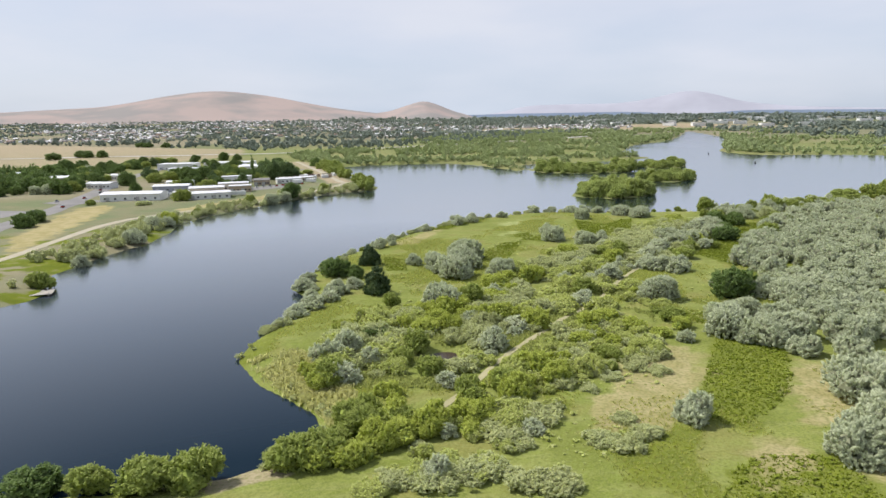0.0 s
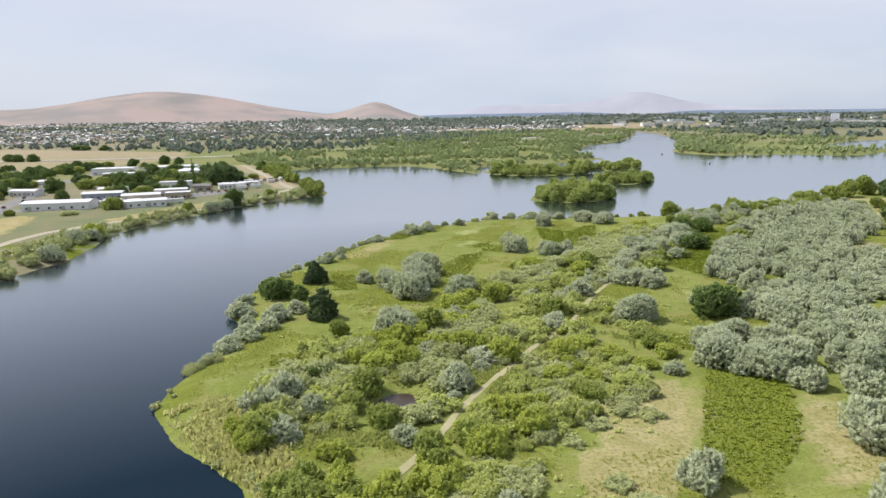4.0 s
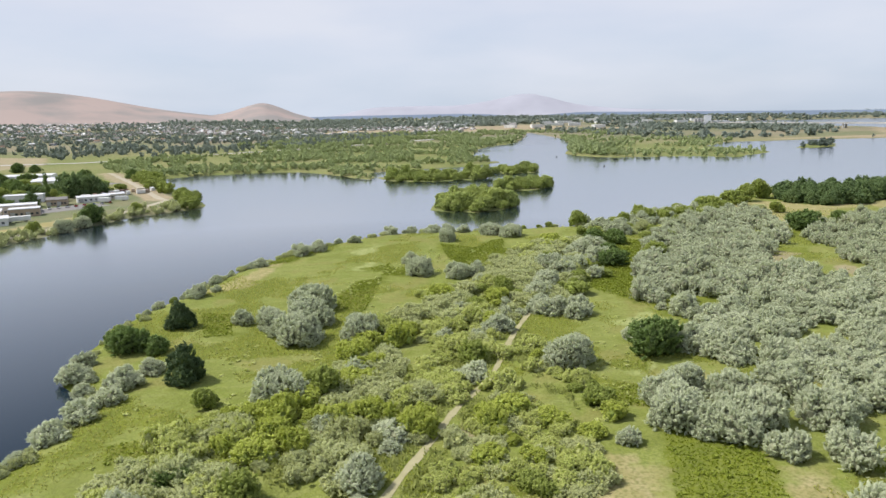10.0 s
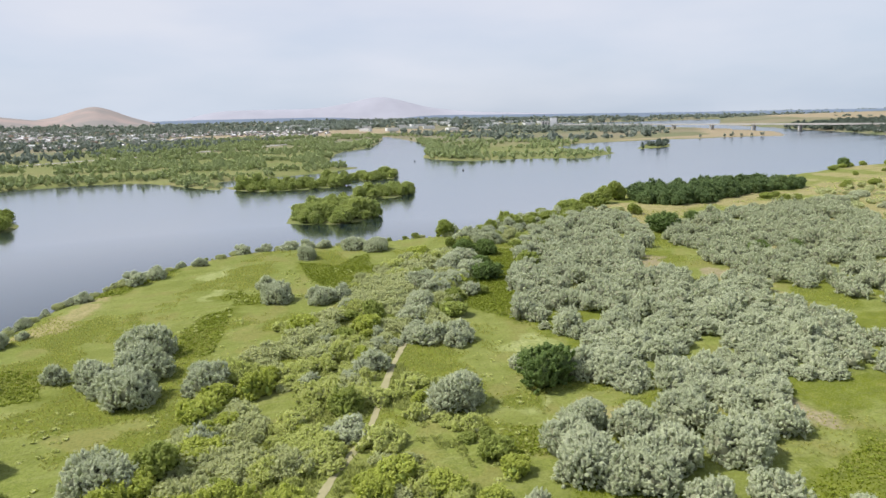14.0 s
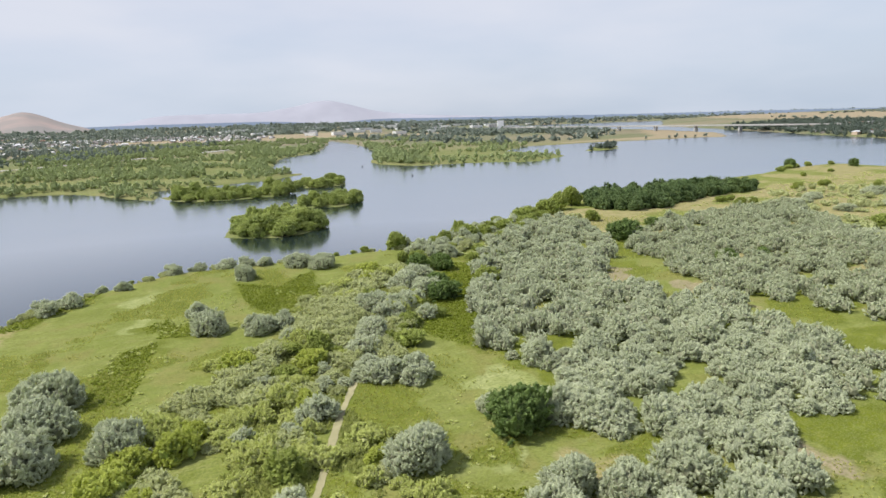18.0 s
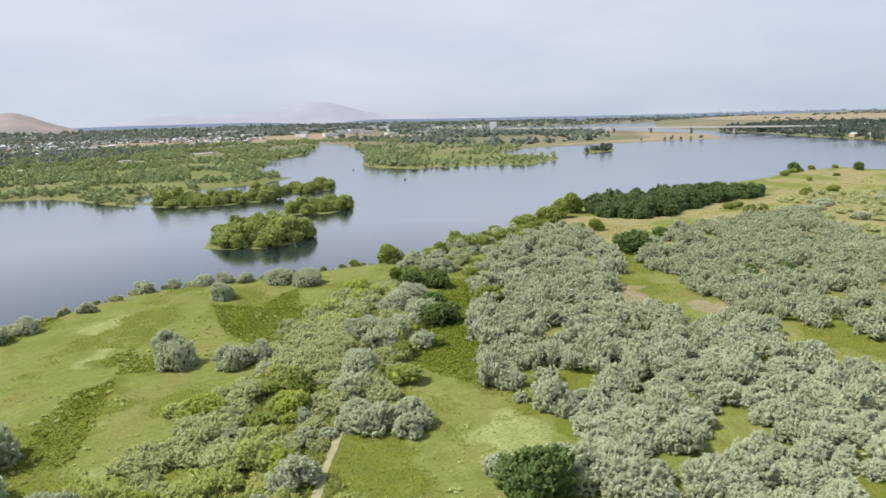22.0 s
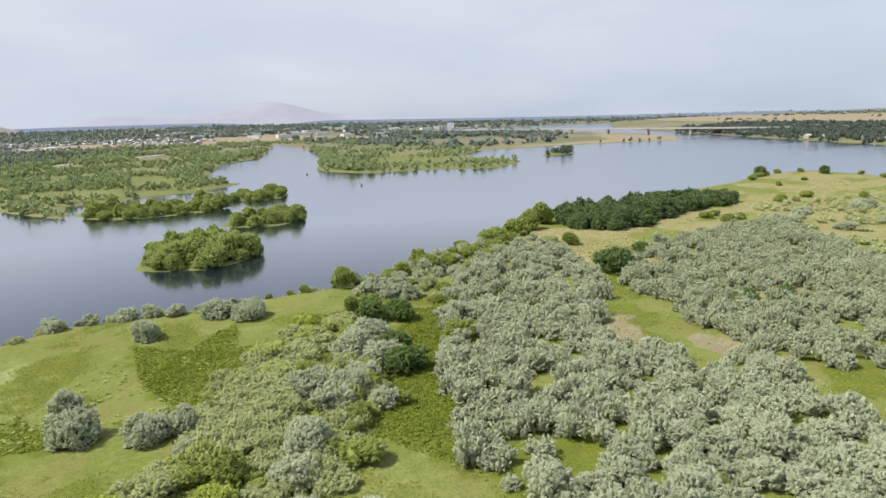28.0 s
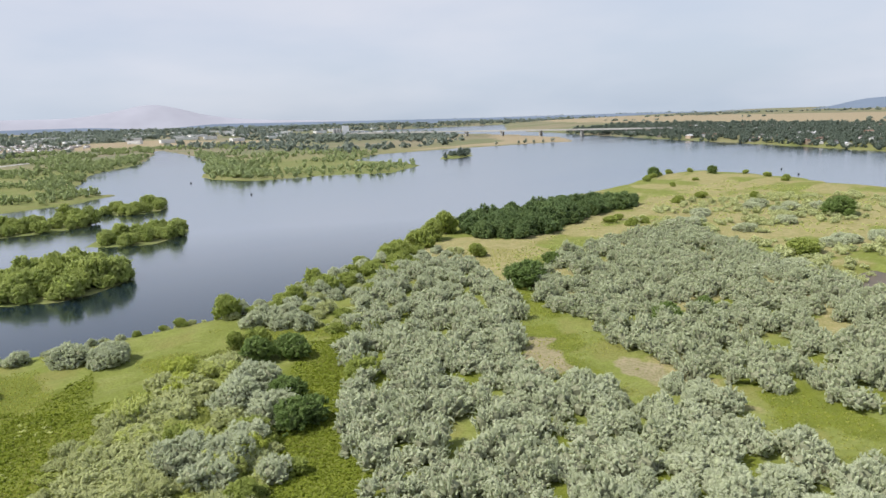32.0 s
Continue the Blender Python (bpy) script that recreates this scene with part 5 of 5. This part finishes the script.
BAND = [(286, 390), (250, 378), (222, 334), (200, 296), (176, 268), (166, 236), (156, 205), (172, 186), (196, 200), (206, 250), (230, 310), (300, 372)]
p = np.concatenate([open_places(MEADOW, 1.05, 61, 0.53, 1.0, 16), open_places(BAND, 1.5, 64, 0.50, 1.0, 14), open_places([(400, 260), (560, 280), (600, 420), (670, 470), (470, 415), (380, 360)], 6.0, 65, 0.5, 1.0, 30), open_places([(60, 86), (130, 90), (150, 150), (110, 160), (84, 140), (60, 112)], 1.4, 63, 0.5, 1.0, 14)])
blades("meadow_weeds", p, 0.27, M_WEED, "low rough weeds and grass tussocks in the meadow", 61, 6, 0.6)
blades("lush_weeds", np.concatenate([open_places(p, 0.8, 62 + k, 0.0, 1.0, 9) for k, p in enumerate(LUSH[:6] + LUSH[9:])]), 0.22, M_LUSH, "lush low green weeds in the meadow", 62)
BELTS = [[(40, 262), (51, 257), (82, 305), (117, 334), (137, 337), (118, 290), (92, 248), (70, 231), (58, 222), (50, 236)],
         [(-5, 184), (7, 197), (24, 226), (40, 248), (62, 232), (60, 205), (55, 171), (48, 150), (32, 136), (16, 122), (-2, 128), (-22, 130), (-31, 148), (-24, 166), (-17, 183)]]
blades("tall_grass", np.concatenate([open_places(p, 0.85, 66 + k, 0.0, 0.56, 10) for k, p in enumerate(BELTS)]), 0.62, M_TALL, "tall pale green grass between the shrubs", 66, 5, 0.4)
blades("reeds", open_places([(-24, 112), (-36, 130), (-46, 148), (-34, 152), (-20, 132), (-14, 118)], 0.9, 70, 0.3, 1.0, 8), 0.9, M_REED, "brownish-green reeds at the water's edge", 70, 6, 0.2)


# ---- buildings ----
def building(x, y, w, d, h, turn, walls, roof, gable, label, name="building", category="building", doors=2, windows=6, group=""):
    ob = thing(name, label, category, group, at=(x, y, height_at(x, y)), turn=turn)
    part("wall", box_mesh("wall", walls, -w / 2, w / 2, -d / 2, d / 2, -0.6, h), ob)
    if gable:
        bm = bmesh.new()
        e, up = 0.5, gable
        ring = [(-d / 2 - e, h - 0.05), (0, h + up), (d / 2 + e, h - 0.05), (d / 2 + e, h + 0.2), (0, h + up + 0.28), (-d / 2 - e, h + 0.2)]
        a = [bm.verts.new((-w / 2 - e, p, q)) for p, q in ring]
        b = [bm.verts.new((w / 2 + e, p, q)) for p, q in ring]
        for k in range(6):
            bm.faces.new((a[k], a[(k + 1) % 6], b[(k + 1) % 6], b[k]))
        bm.faces.new(a[::-1])
        bm.faces.new(b)
        for ring_x in (-w / 2, w / 2):
            bm.faces.new([bm.verts.new((ring_x, p, q)) for p, q in ((-d / 2, h), (d / 2, h), (0, h + up))])
        part("roof", bm, ob, mat=roof)
    else:
        part("roof", box_mesh("roof", roof, -w / 2 - 0.3, w / 2 + 0.3, -d / 2 - 0.3, d / 2 + 0.3, h, h + 0.45, bevel=0.08), ob)
    pane = box_mesh("window", M_WINDOW, -0.7, 0.7, -0.06, 0.06, -0.6, 0.6)
    leaf = box_mesh("door", M_STEEL, -1.2, 1.2, -0.06, 0.06, 0, min(2.8, h - 0.4))
    for k in range(windows):
        part("window", pane, ob).location = (-w / 2 + w * (k + 0.5) / windows, -d / 2 - 0.03, min(1.7, h * 0.5))
    for k in range(doors):
        part("door", leaf, ob).location = (-w / 2 + w * (k + 0.25) / doors, -d / 2 - 0.05, 0)
    return ob


for x, y, w, d, h, turn, walls, roof, gable, label in (
        (-212, 470, 40, 16, 4.5, 3, M_WHITE, M_METALROOF, 1.2, "long white metal warehouse with a pale low roof"),
        (-182, 476, 9, 10, 4, 3, M_WHITE, M_METALROOF, 0, "small white annex beside the long warehouse"),
        (-160, 468, 28, 10, 4, 18, M_WHITE, M_METALROOF, 1.0, "white workshop with dark openings and a metal roof"),
        (-172, 500, 24, 11, 4.5, 14, M_CREAM, M_METALROOF, 1.0, "cream industrial shed with a pale metal roof"),
        (-160, 525, 22, 12, 5, 14, M_CREAM, M_METALROOF, 0, "cream flat-roofed shop building"),
        (-150, 508, 16, 9, 4.5, 14, M_TAN, M_METALROOF, 0, "tan flat-roofed shop building"),
        (-175, 585, 24, 10, 5, 8, M_WHITE, M_METALROOF, 0, "white flat-roofed store building"),
        (-147, 560, 12, 9, 4, 8, M_TAN, M_SHINGLE, 1.4, "small tan building under a grey roof"),
        (-236, 770, 52, 26, 6, 4, M_WHITE, M_METALROOF, 0, "large white flat-roofed store among trees"),
        (-290, 760, 40, 22, 6, 4, M_WHITE, M_METALROOF, 0, "white flat-roofed store beside the trees"),
        (-190, 700, 30, 16, 6, 4, M_WHITE, M_METALROOF, 1.2, "white metal hall with a pale roof"),
        (-278, 560, 22, 10, 4, -12, M_WHITE, M_METALROOF, 1.0, "white shed beside the street"),
        (-345, 622, 18, 10, 4, 5, M_CREAM, M_METALROOF, 1.5, "cream house under a pale roof among trees"),
        (-420, 680, 20, 10, 4, 0, M_WHITE, M_METALROOF, 1.5, "white house under a pale roof among trees"),
        (-352, 690, 14, 9, 4, 0, M_WHITE, M_METALROOF, 1.5, "small white house with a pale roof"),
        (-128, 572, 20, 8, 3.6, 20, M_WHITE, M_METALROOF, 0.8, "low white storage shed with a pale roof"),
        (-118, 586, 14, 6, 3.2, 24, M_CREAM, M_METALROOF, 0.6, "low cream storage shed beside the yard"),
        (-205, 520, 26, 12, 4.5, 8, M_BLUEGREY, M_METALROOF, 1.0, "grey metal workshop with a pale roof"),
        (-214, 560, 20, 10, 4, 6, M_WHITE, M_METALROOF, 1.0, "white workshop hall beside the street"),
        (-196, 735, 34, 14, 5, 6, M_TAN, M_METALROOF, 0, "tan flat-roofed store beside a paved yard"),
        (-262, 700, 30, 16, 5, 4, M_WHITE, M_METALROOF, 0, "white flat-roofed shop among trees"),
        (-300, 640, 18, 9, 4, -20, M_WHITE, M_METALROOF, 1.0, "white roadside building with a pale roof")):
    building(x, y, w, d, h, turn, walls, roof, gable, label, group="buildings by the river bank")
woods("yard_trees", [(-520, 560), (-350, 560), (-330, 640), (-340, 740), (-520, 760)], 11, (8, 13), M_DARK, "dark green trees among the houses", 54, 0.25, 50, tuft_fine)
for kind, x, y, w in (("bush", -136, 224, 9), ("sage", -149, 267, 9), ("sage", -143, 277, 9), ("olive", -141, 260, 7), ("olive", -140, 305, 10), ("olive", -147, 342, 10),
                      ("sage", -150, 334, 9), ("willow", -147, 361, 10), ("bush", -175, 458, 12), ("sage", -139, 398, 8), ("bush", -142, 392, 6), ("sage", -134, 420, 9),
                      ("bush", -125, 441, 8), ("olive", -112, 446, 10), ("olive", -106, 458, 10), ("dark", -104, 470, 13), ("sage", -95, 483, 8), ("bush", -88, 507, 8),
                      ("sage", -144, 296, 8), ("olive", -144, 351, 8)):
    plant(kind, x, y, w)
for kind, x, y, w, h in (("dark", -330, 545, 14, 1.0), ("dark", -318, 540, 13, 1.0), ("dark", -293, 519, 14, 1.0), ("dark", -304, 526, 13, 0.9), ("dark", -340, 530, 13, 1.0),
                         ("dark", -303, 561, 13, 0.9), ("dark", -372, 653, 16, 1.0), ("dark", -391, 718, 18, 1.0), ("dark", -222, 371, 10, 0.8), ("dark", -218, 353, 11, 0.8),
                         ("bush", -229, 443, 7, 0.8), ("dark", -265, 577, 14, 1.0), ("bush", -250, 598, 15, 0.9), ("bush", -243, 618, 13, 0.9), ("dark", -228, 507, 10, 1.0),
                         ("sage", -192, 437, 9, 0.7), ("dark", -231, 620, 15, 0.9), ("dark", -218, 627, 15, 0.9), ("dark", -208, 660, 15, 0.9), ("bush", -205, 625, 13, 0.9)):
    plant(kind, x, y, w, stretch=h)
for kind, x, y, w, h in (("grove", -147, 603, 14, 1.3), ("grove", -141, 606, 13, 1.25), ("grove", -136, 610, 13, 1.2), ("grove", -152, 612, 12, 1.2), ("dark", -246, 742, 15, 0.9), ("dark", -222, 738, 14, 0.9), ("bush", -208, 742, 12, 0.9), ("grove", -160, 632, 14, 1.1), ("grove", -154, 640, 13, 1.1), ("grove", -162, 672, 14, 1.0), ("grove", -148, 636, 12, 1.0), ("grove", -168, 640, 12, 1.1),
                         ("dark", -183, 702, 13, 1.0), ("dark", -309, 864, 14, 0.9), ("dark", -289, 911, 14, 0.9), ("dark", -268, 905, 12, 0.9), ("bush", -130, 625, 10, 0.7),
                         ("bush", -128, 655, 10, 0.7), ("bush", -126, 724, 15, 0.8), ("bush", -106, 655, 14, 0.8), ("dark", -140, 768, 14, 0.8), ("dark", -561, 997, 18, 0.7),
                         ("dark", -552, 1059, 18, 0.7), ("dark", -538, 1052, 18, 0.7), ("dark", -516, 1048, 18, 0.7), ("bush", -362, 879, 15, 0.8), ("bush", -341, 873, 14, 0.8),
                         ("bush", -359, 785, 12, 0.8), ("dark", -617, 1423, 20, 0.6), ("dark", -600, 1418, 20, 0.6), ("dark", -554, 1395, 20, 0.6)):
    plant(kind, x, y, w, stretch=h)

rng = np.random.default_rng(55)
SHEDS = [(-212, 470, 26), (-182, 476, 9), (-160, 468, 18), (-172, 500, 16), (-160, 525, 15), (-150, 508, 11), (-175, 585, 16), (-147, 560, 10), (-236, 770, 44), (-290, 760, 28), (-190, 700, 20),
         (-278, 560, 16), (-345, 622, 14), (-300, 640, 14), (-352, 690, 12), (-420, 680, 14), (-128, 572, 13), (-118, 586, 9), (-205, 520, 16), (-214, 560, 13), (-196, 735, 20), (-262, 700, 19)]
for x, y in inside([(-300, 480), (-250, 540), (-130, 545), (-120, 600), (-150, 690), (-190, 830), (-380, 860), (-420, 640), (-350, 500)], 17, 0.48, 56):
    if min(math.hypot(x - a, y - b) - r for a, b, r in SHEDS) > 4 and distance_to(STREET, x, y) > 10 and wander(x, y, 60, 2) > 0.44:
        plant(str(rng.choice(["dark", "bush", "grove"], p=[0.6, 0.25, 0.15])), float(x), float(y), float(rng.uniform(7, 14)), stretch=float(rng.uniform(0.7, 1.0)))

for x, y in inside([(-470, 745), (-420, 812), (-258, 548), (-262, 512), (-330, 505)], 15, 0.46, 62):
    if min(math.hypot(x - a, y - b) - r for a, b, r in SHEDS) > 3 and distance_to(STREET, x, y) > 9 and wander(x, y, 40, 2) > 0.42:
        plant(str(rng.choice(["dark", "bush", "olive"], p=[0.7, 0.2, 0.1])), float(x), float(y), float(rng.uniform(7, 13)), stretch=float(rng.uniform(0.8, 1.1)))

# yards of worn asphalt
for line, width in (([(-262, 520), (-215, 505), (-160, 520), (-118, 552)], 26), ([(-250, 735), (-190, 730), (-150, 700)], 40), ([(-262, 470), (-236, 455)], 30), ([(-330, 420), (-250, 395)], 40)):
    strip("yard", line, width, M_ASPHALT, "grey asphalt yard between low buildings", "yard", 0.12, 6.0)

car_body = []
for paint in PAINTS:
    car_body.append(box_mesh("body", paint, -0.88, 0.88, -2.2, 2.2, 0.35, 0.95, bevel=0.16))
car_cabin = box_mesh("cabin", M_WINDOW, -0.76, 0.76, -1.3, 1.0, 0.9, 1.45, bevel=0.22)
bm = bmesh.new()
bmesh.ops.create_cone(bm, cap_ends=True, segments=14, radius1=0.33, radius2=0.33, depth=0.22, matrix=Matrix.Rotation(radians(90), 4, "Y"))
wheel_mesh = bpy.data.meshes.new("wheel")
bm.to_mesh(wheel_mesh)
bm.free()
wheel_mesh.materials.append(M_TYRE)
car_names = ("white", "silver-grey", "dark blue", "dull red", "black")


def car(x, y, turn, k):
    ob = thing("parked_car", car_names[k] + " car parked in an asphalt yard", "car", "parked cars", at=(x, y, height_at(x, y) + 0.14), turn=turn)
    part("body", car_body[k], ob)
    part("cabin", car_cabin, ob, "dark glazed cabin")
    for wx in (-0.8, 0.8):
        for wy in (-1.35, 1.35):
            part("wheel", wheel_mesh, ob).location = (wx, wy, 0.33)


rng = np.random.default_rng(17)
for k in range(9):
    car(-150 + k * 4.6, 534 + k * 2.6, float(rng.uniform(10, 40)), int(rng.integers(5)))
for k in range(8):
    car(-258 + k * 4.2, 516 - k * 1.4, float(rng.uniform(-20, 10)), int(rng.integers(5)))
for k in range(9):
    car(-246 + k * 5, 728 - k * 0.6, float(rng.uniform(-8, 8)), int(rng.integers(5)))
for x, y, turn in ((-262, 463, 15), (-245, 407, 10), (-240, 430, 12), (-252, 480, 14), (-270, 540, 14)):
    car(x, y, turn, int(rng.integers(5)))
trailer_box = box_mesh("box", M_WHITE, -1.3, 1.3, -4.2, 4.2, 0.7, 3.3, bevel=0.15)
for x, y, turn in ((-118, 560, 70), (-108, 566, 75), (-172, 486, 100), (-190, 492, 100), (-150, 478, 108), (-143, 482, 108)):
    trailer = thing("trailer", "white box trailer parked beside the sheds", "trailer", "parked trailers", at=(x, y, height_at(x, y) + 0.1), turn=turn)
    part("box", trailer_box, trailer)
    for wx in (-1.1, 1.1):
        for wy in (-2.2, -1.3):
            part("wheel", wheel_mesh, trailer).location = (wx, wy, 0.4)
    part("drawbar", box_mesh("drawbar", M_STEEL, -0.12, 0.12, 4.1, 5.6, 0.55, 0.72), trailer)

# storage containers of the yard
def container(x, y, turn, paint, word):
    ob = thing("storage_container", word + " steel storage container standing in the yard", "container", "containers of the yard", at=(x, y, height_at(x, y) + 0.12), turn=turn)
    bm = box(bmesh.new(), -1.2, 1.2, -3.0, 3.0, 0.15, 2.6)
    for k in range(12):
        for side in (-1, 1):
            box(bm, *sorted((side * 1.2, side * 1.25)), -2.85 + k * 0.5, -2.6 + k * 0.5, 0.3, 2.45)
    part("body", bm, ob, mat=paint)
    for side in (-0.6, 0.6):
        part("door", box_mesh("door", paint, side - 0.55, side + 0.55, -3.06, -3.0, 0.25, 2.5, bevel=0.02), ob)
    for sx in (-1.1, 1.1):
        for sy in (-2.8, 2.8):
            part("foot", box_mesh("foot", M_STEEL, sx - 0.12, sx + 0.12, sy - 0.12, sy + 0.12, -0.1, 0.15), ob)


rng = np.random.default_rng(23)
STEELS = [(M_WHITE, "white"), (M_TAN, "tan"), (M_BLUEGREY, "grey"), (M_REDSHINGLE, "rust-brown"), (M_CREAM, "cream")]
for k in range(16):
    paint, word = STEELS[int(rng.integers(5))]
    container(-138 + (k % 8) * 5.2 + float(rng.normal()), 592 + (k // 8) * 17 + (k % 8) * 3.5, float(rng.choice([22, 112])) + float(rng.normal() * 4), paint, word)
for k in range(8):
    paint, word = STEELS[int(rng.integers(5))]
    container(-196 + k * 5.5, 488 + float(rng.normal() * 2), float(rng.choice([10, 100])), paint, word)

# a tall poplar
poplar_mesh = mesh_of("crown", *(lambda v, f: (v * (1, 1, 1), f))(*crown_arrays(np.random.default_rng(8), 2.0, 22.0, 16, 900, 0.6, 0.2, 0.9, lobe=0.5, taper=0.2, plumes=120, plume=0.22)), M_DARK)
poplar = thing("poplar_tree", "tall narrow dark green poplar tree", "tree", at=(-164, 597, height_at(-164, 597) - 0.1))
part("trunk", trunk_mesh(np.random.default_rng(9), 14, 0.35, 0, 1), poplar)
part("crown", poplar_mesh, poplar)

# houses of the town and of the far bank
house_kinds = [(w, r) for w in (M_WHITE, M_CREAM, M_TAN, M_BLUEGREY) for r in (M_SHINGLE, M_REDSHINGLE, M_METALROOF)]


def houses(poly, gap, seed, limit, size, label):
    rng = np.random.default_rng(seed)
    p = inside(poly, gap, 0.45, seed)
    p = p[shore(p[:, 0], p[:, 1])[0] > 8]
    p = p[rng.permutation(len(p))[:limit]]
    for x, y in p:
        walls, roof = house_kinds[int(rng.integers(len(house_kinds)))]
        s = rng.uniform(*size)
        building(float(x), float(y), s * 1.4, s, s * 0.42, float(rng.uniform(-40, 40)), walls, roof, s * 0.22, label, "house", "house", 1, 2, "houses of the distant town")


houses([(1030, 480), (1095, 575), (1201, 760), (1292, 920), (1388, 1060), (1560, 1000), (1500, 760), (1400, 400), (1200, 250), (1010, 300)], 26, 71, 120, (7, 11), "house with a pitched roof among garden trees")
houses([(-1500, 1700), (-640, 1680), (100, 1800), (500, 2300), (-200, 3300), (-2000, 3300)], 52, 72, 190, (7, 11), "distant house with a pitched roof among trees")



def far_houses(poly, gap, seed, label):
    """House walls and gabled roofs too far and too many to count, in one mesh."""
    rng = np.random.default_rng(seed)
    p = inside(poly, gap, 0.48, seed)
    p = p[(shore(p[:, 0], p[:, 1])[0] > 8) & (wander(p[:, 0], p[:, 1], 300, 2) > 0.4)]
    n = len(p)
    g, w, d, h = rng.uniform(0, 3.14, n), rng.uniform(3.5, 6.0, n), rng.uniform(2.6, 3.8, n), rng.uniform(2.4, 3.4, n)
    z = ground_height(p[:, 0], p[:, 1]) - 0.4
    form = [(-1, -1, 0), (1, -1, 0), (1, 1, 0), (-1, 1, 0), (-1, -1, 1), (1, -1, 1), (1, 1, 1), (-1, 1, 1), (-1, 0, 1.6), (1, 0, 1.6)]
    v = np.stack([np.stack([p[:, 0] + np.cos(g) * w * a - np.sin(g) * d * b, p[:, 1] + np.sin(g) * w * a + np.cos(g) * d * b, z + h * c], 1) for a, b, c in form], 1)
    base = (np.arange(n) * 10)[:, None, None]
    walls = (base + np.array([(0, 1, 5, 4), (1, 2, 6, 5), (2, 3, 7, 6), (3, 0, 4, 7)])).reshape(-1, 4)
    ends = (base + np.array([(4, 7, 8), (5, 9, 6)])).reshape(-1, 3)
    roofs = (base + np.array([(4, 5, 9, 8), (6, 7, 8, 9)])).reshape(-1, 4)
    rooms = mesh_of("far_houses", v.reshape(-1, 3), [np.concatenate([walls, roofs]), ends], M_TOWNWALL)
    tagged(new("far_houses", rooms), label, "houses", "", "stuff")


far_houses([(-1900, 1680), (-640, 1660), (150, 1780), (600, 2150), (700, 2600), (-200, 3600), (-2300, 3600)], 31, 73, "pale roofs of a distant town among trees")
far_houses([(1060, 480), (1201, 760), (1388, 1060), (1640, 1000), (1560, 700), (1430, 300), (1020, 250)], 42, 74, "pale house roofs among garden trees")
rng = np.random.default_rng(91)
for x, y in inside([(600, 2150), (1500, 2000), (2100, 2700), (1500, 3300), (500, 3200)], 190, 0.45, 92)[:45]:
    w = float(rng.uniform(30, 70))
    building(float(x), float(y), w, w * 0.5, float(rng.uniform(6, 10)), float(rng.uniform(-50, 10)), M_WHITE, M_METALROOF, 0, "pale flat-roofed store on the far plain", "store", "building", 1, 3, "stores of the distant town")

# ---- bridge ----
bridge = thing("bridge", "long low concrete highway bridge on twin piers", "bridge", at=(1440, 1010, 0), turn=12)
part("deck", box_mesh("deck", M_CONCRETE, -9, 9, -60, 900, 13.0, 15.0), bridge)
for side in (-8.8, 8.8):
    part("parapet", box_mesh("parapet", M_CONCRETE, side - 0.2, side + 0.2, -60, 900, 15.0, 16.0), bridge)
for k in range(8):
    for side in (-5.5, 5.5):
        part("pier", box_mesh("pier", M_CONCRETE, side - 1.3, side + 1.3, 40 + 110 * k, 44 + 110 * k, -2.5, 13.0, bevel=0.3), bridge)

# ---- white mill and channel markers ----
mill = thing("mill", "tall white mill building beside the far channel", "building", at=(1500, 2280, height_at(1500, 2280)), turn=-30)
part("tower", box_mesh("tower", M_WHITE, -12, 12, -9, 9, -1, 34, bevel=0.4), mill)
part("hall", box_mesh("hall", M_WHITE, 12, 70, -12, 12, -1, 14, bevel=0.3), mill)
part("roof", box_mesh("roof", M_METALROOF, 11.5, 70.5, -12.6, 12.6, 14, 14.8), mill)
bm = bmesh.new()
bmesh.ops.create_cone(bm, cap_ends=True, segments=20, radius1=5, radius2=5, depth=24)
silo_mesh = bpy.data.meshes.new("silo")
bm.to_mesh(silo_mesh)
bm.free()
silo_mesh.materials.append(M_CONCRETE)
for k in range(3):
    part("silo", silo_mesh, mill).location = (-20 - 10.5 * k, 0, 11)
bm = bmesh.new()
bmesh.ops.create_cone(bm, cap_ends=True, segments=16, radius1=0.9, radius2=0.7, depth=1.4)
float_mesh = bpy.data.meshes.new("float")
bm.to_mesh(float_mesh)
bm.free()
float_mesh.materials.append(PAINTS[4])
for x, y in ((339, 871), (324, 707), (724, 427), (682, 396)):
    buoy = thing("channel_buoy", "dark channel buoy floating on the river", "buoy", "channel buoys", at=(x, y, 0.25))
    part("float", float_mesh, buoy)
    part("mast", box_mesh("mast", M_STEEL, -0.12, 0.12, -0.12, 0.12, 0.6, 1.3), buoy)
    part("board", box_mesh("board", PAINTS[4], -0.45, 0.45, -0.08, 0.08, 0.9, 1.4, bevel=0.03), buoy)

# ---- dock ----
dock = thing("dock", "weathered grey wooden dock at the river bank", "dock", at=(-134, 216, 0), turn=20)
for k in range(14):
    part("plank", box_mesh("plank", M_TIMBER, -6, 6, -3 + k * 0.5, -2.55 + k * 0.5, 0.55, 0.65), dock)
for sx in (-5, 0, 5):
    for sy in (-2.6, 3.6):
        part("pile", box_mesh("pile", M_TIMBER, sx - 0.15, sx + 0.15, sy - 0.15, sy + 0.15, -2.5, 0.9), dock)
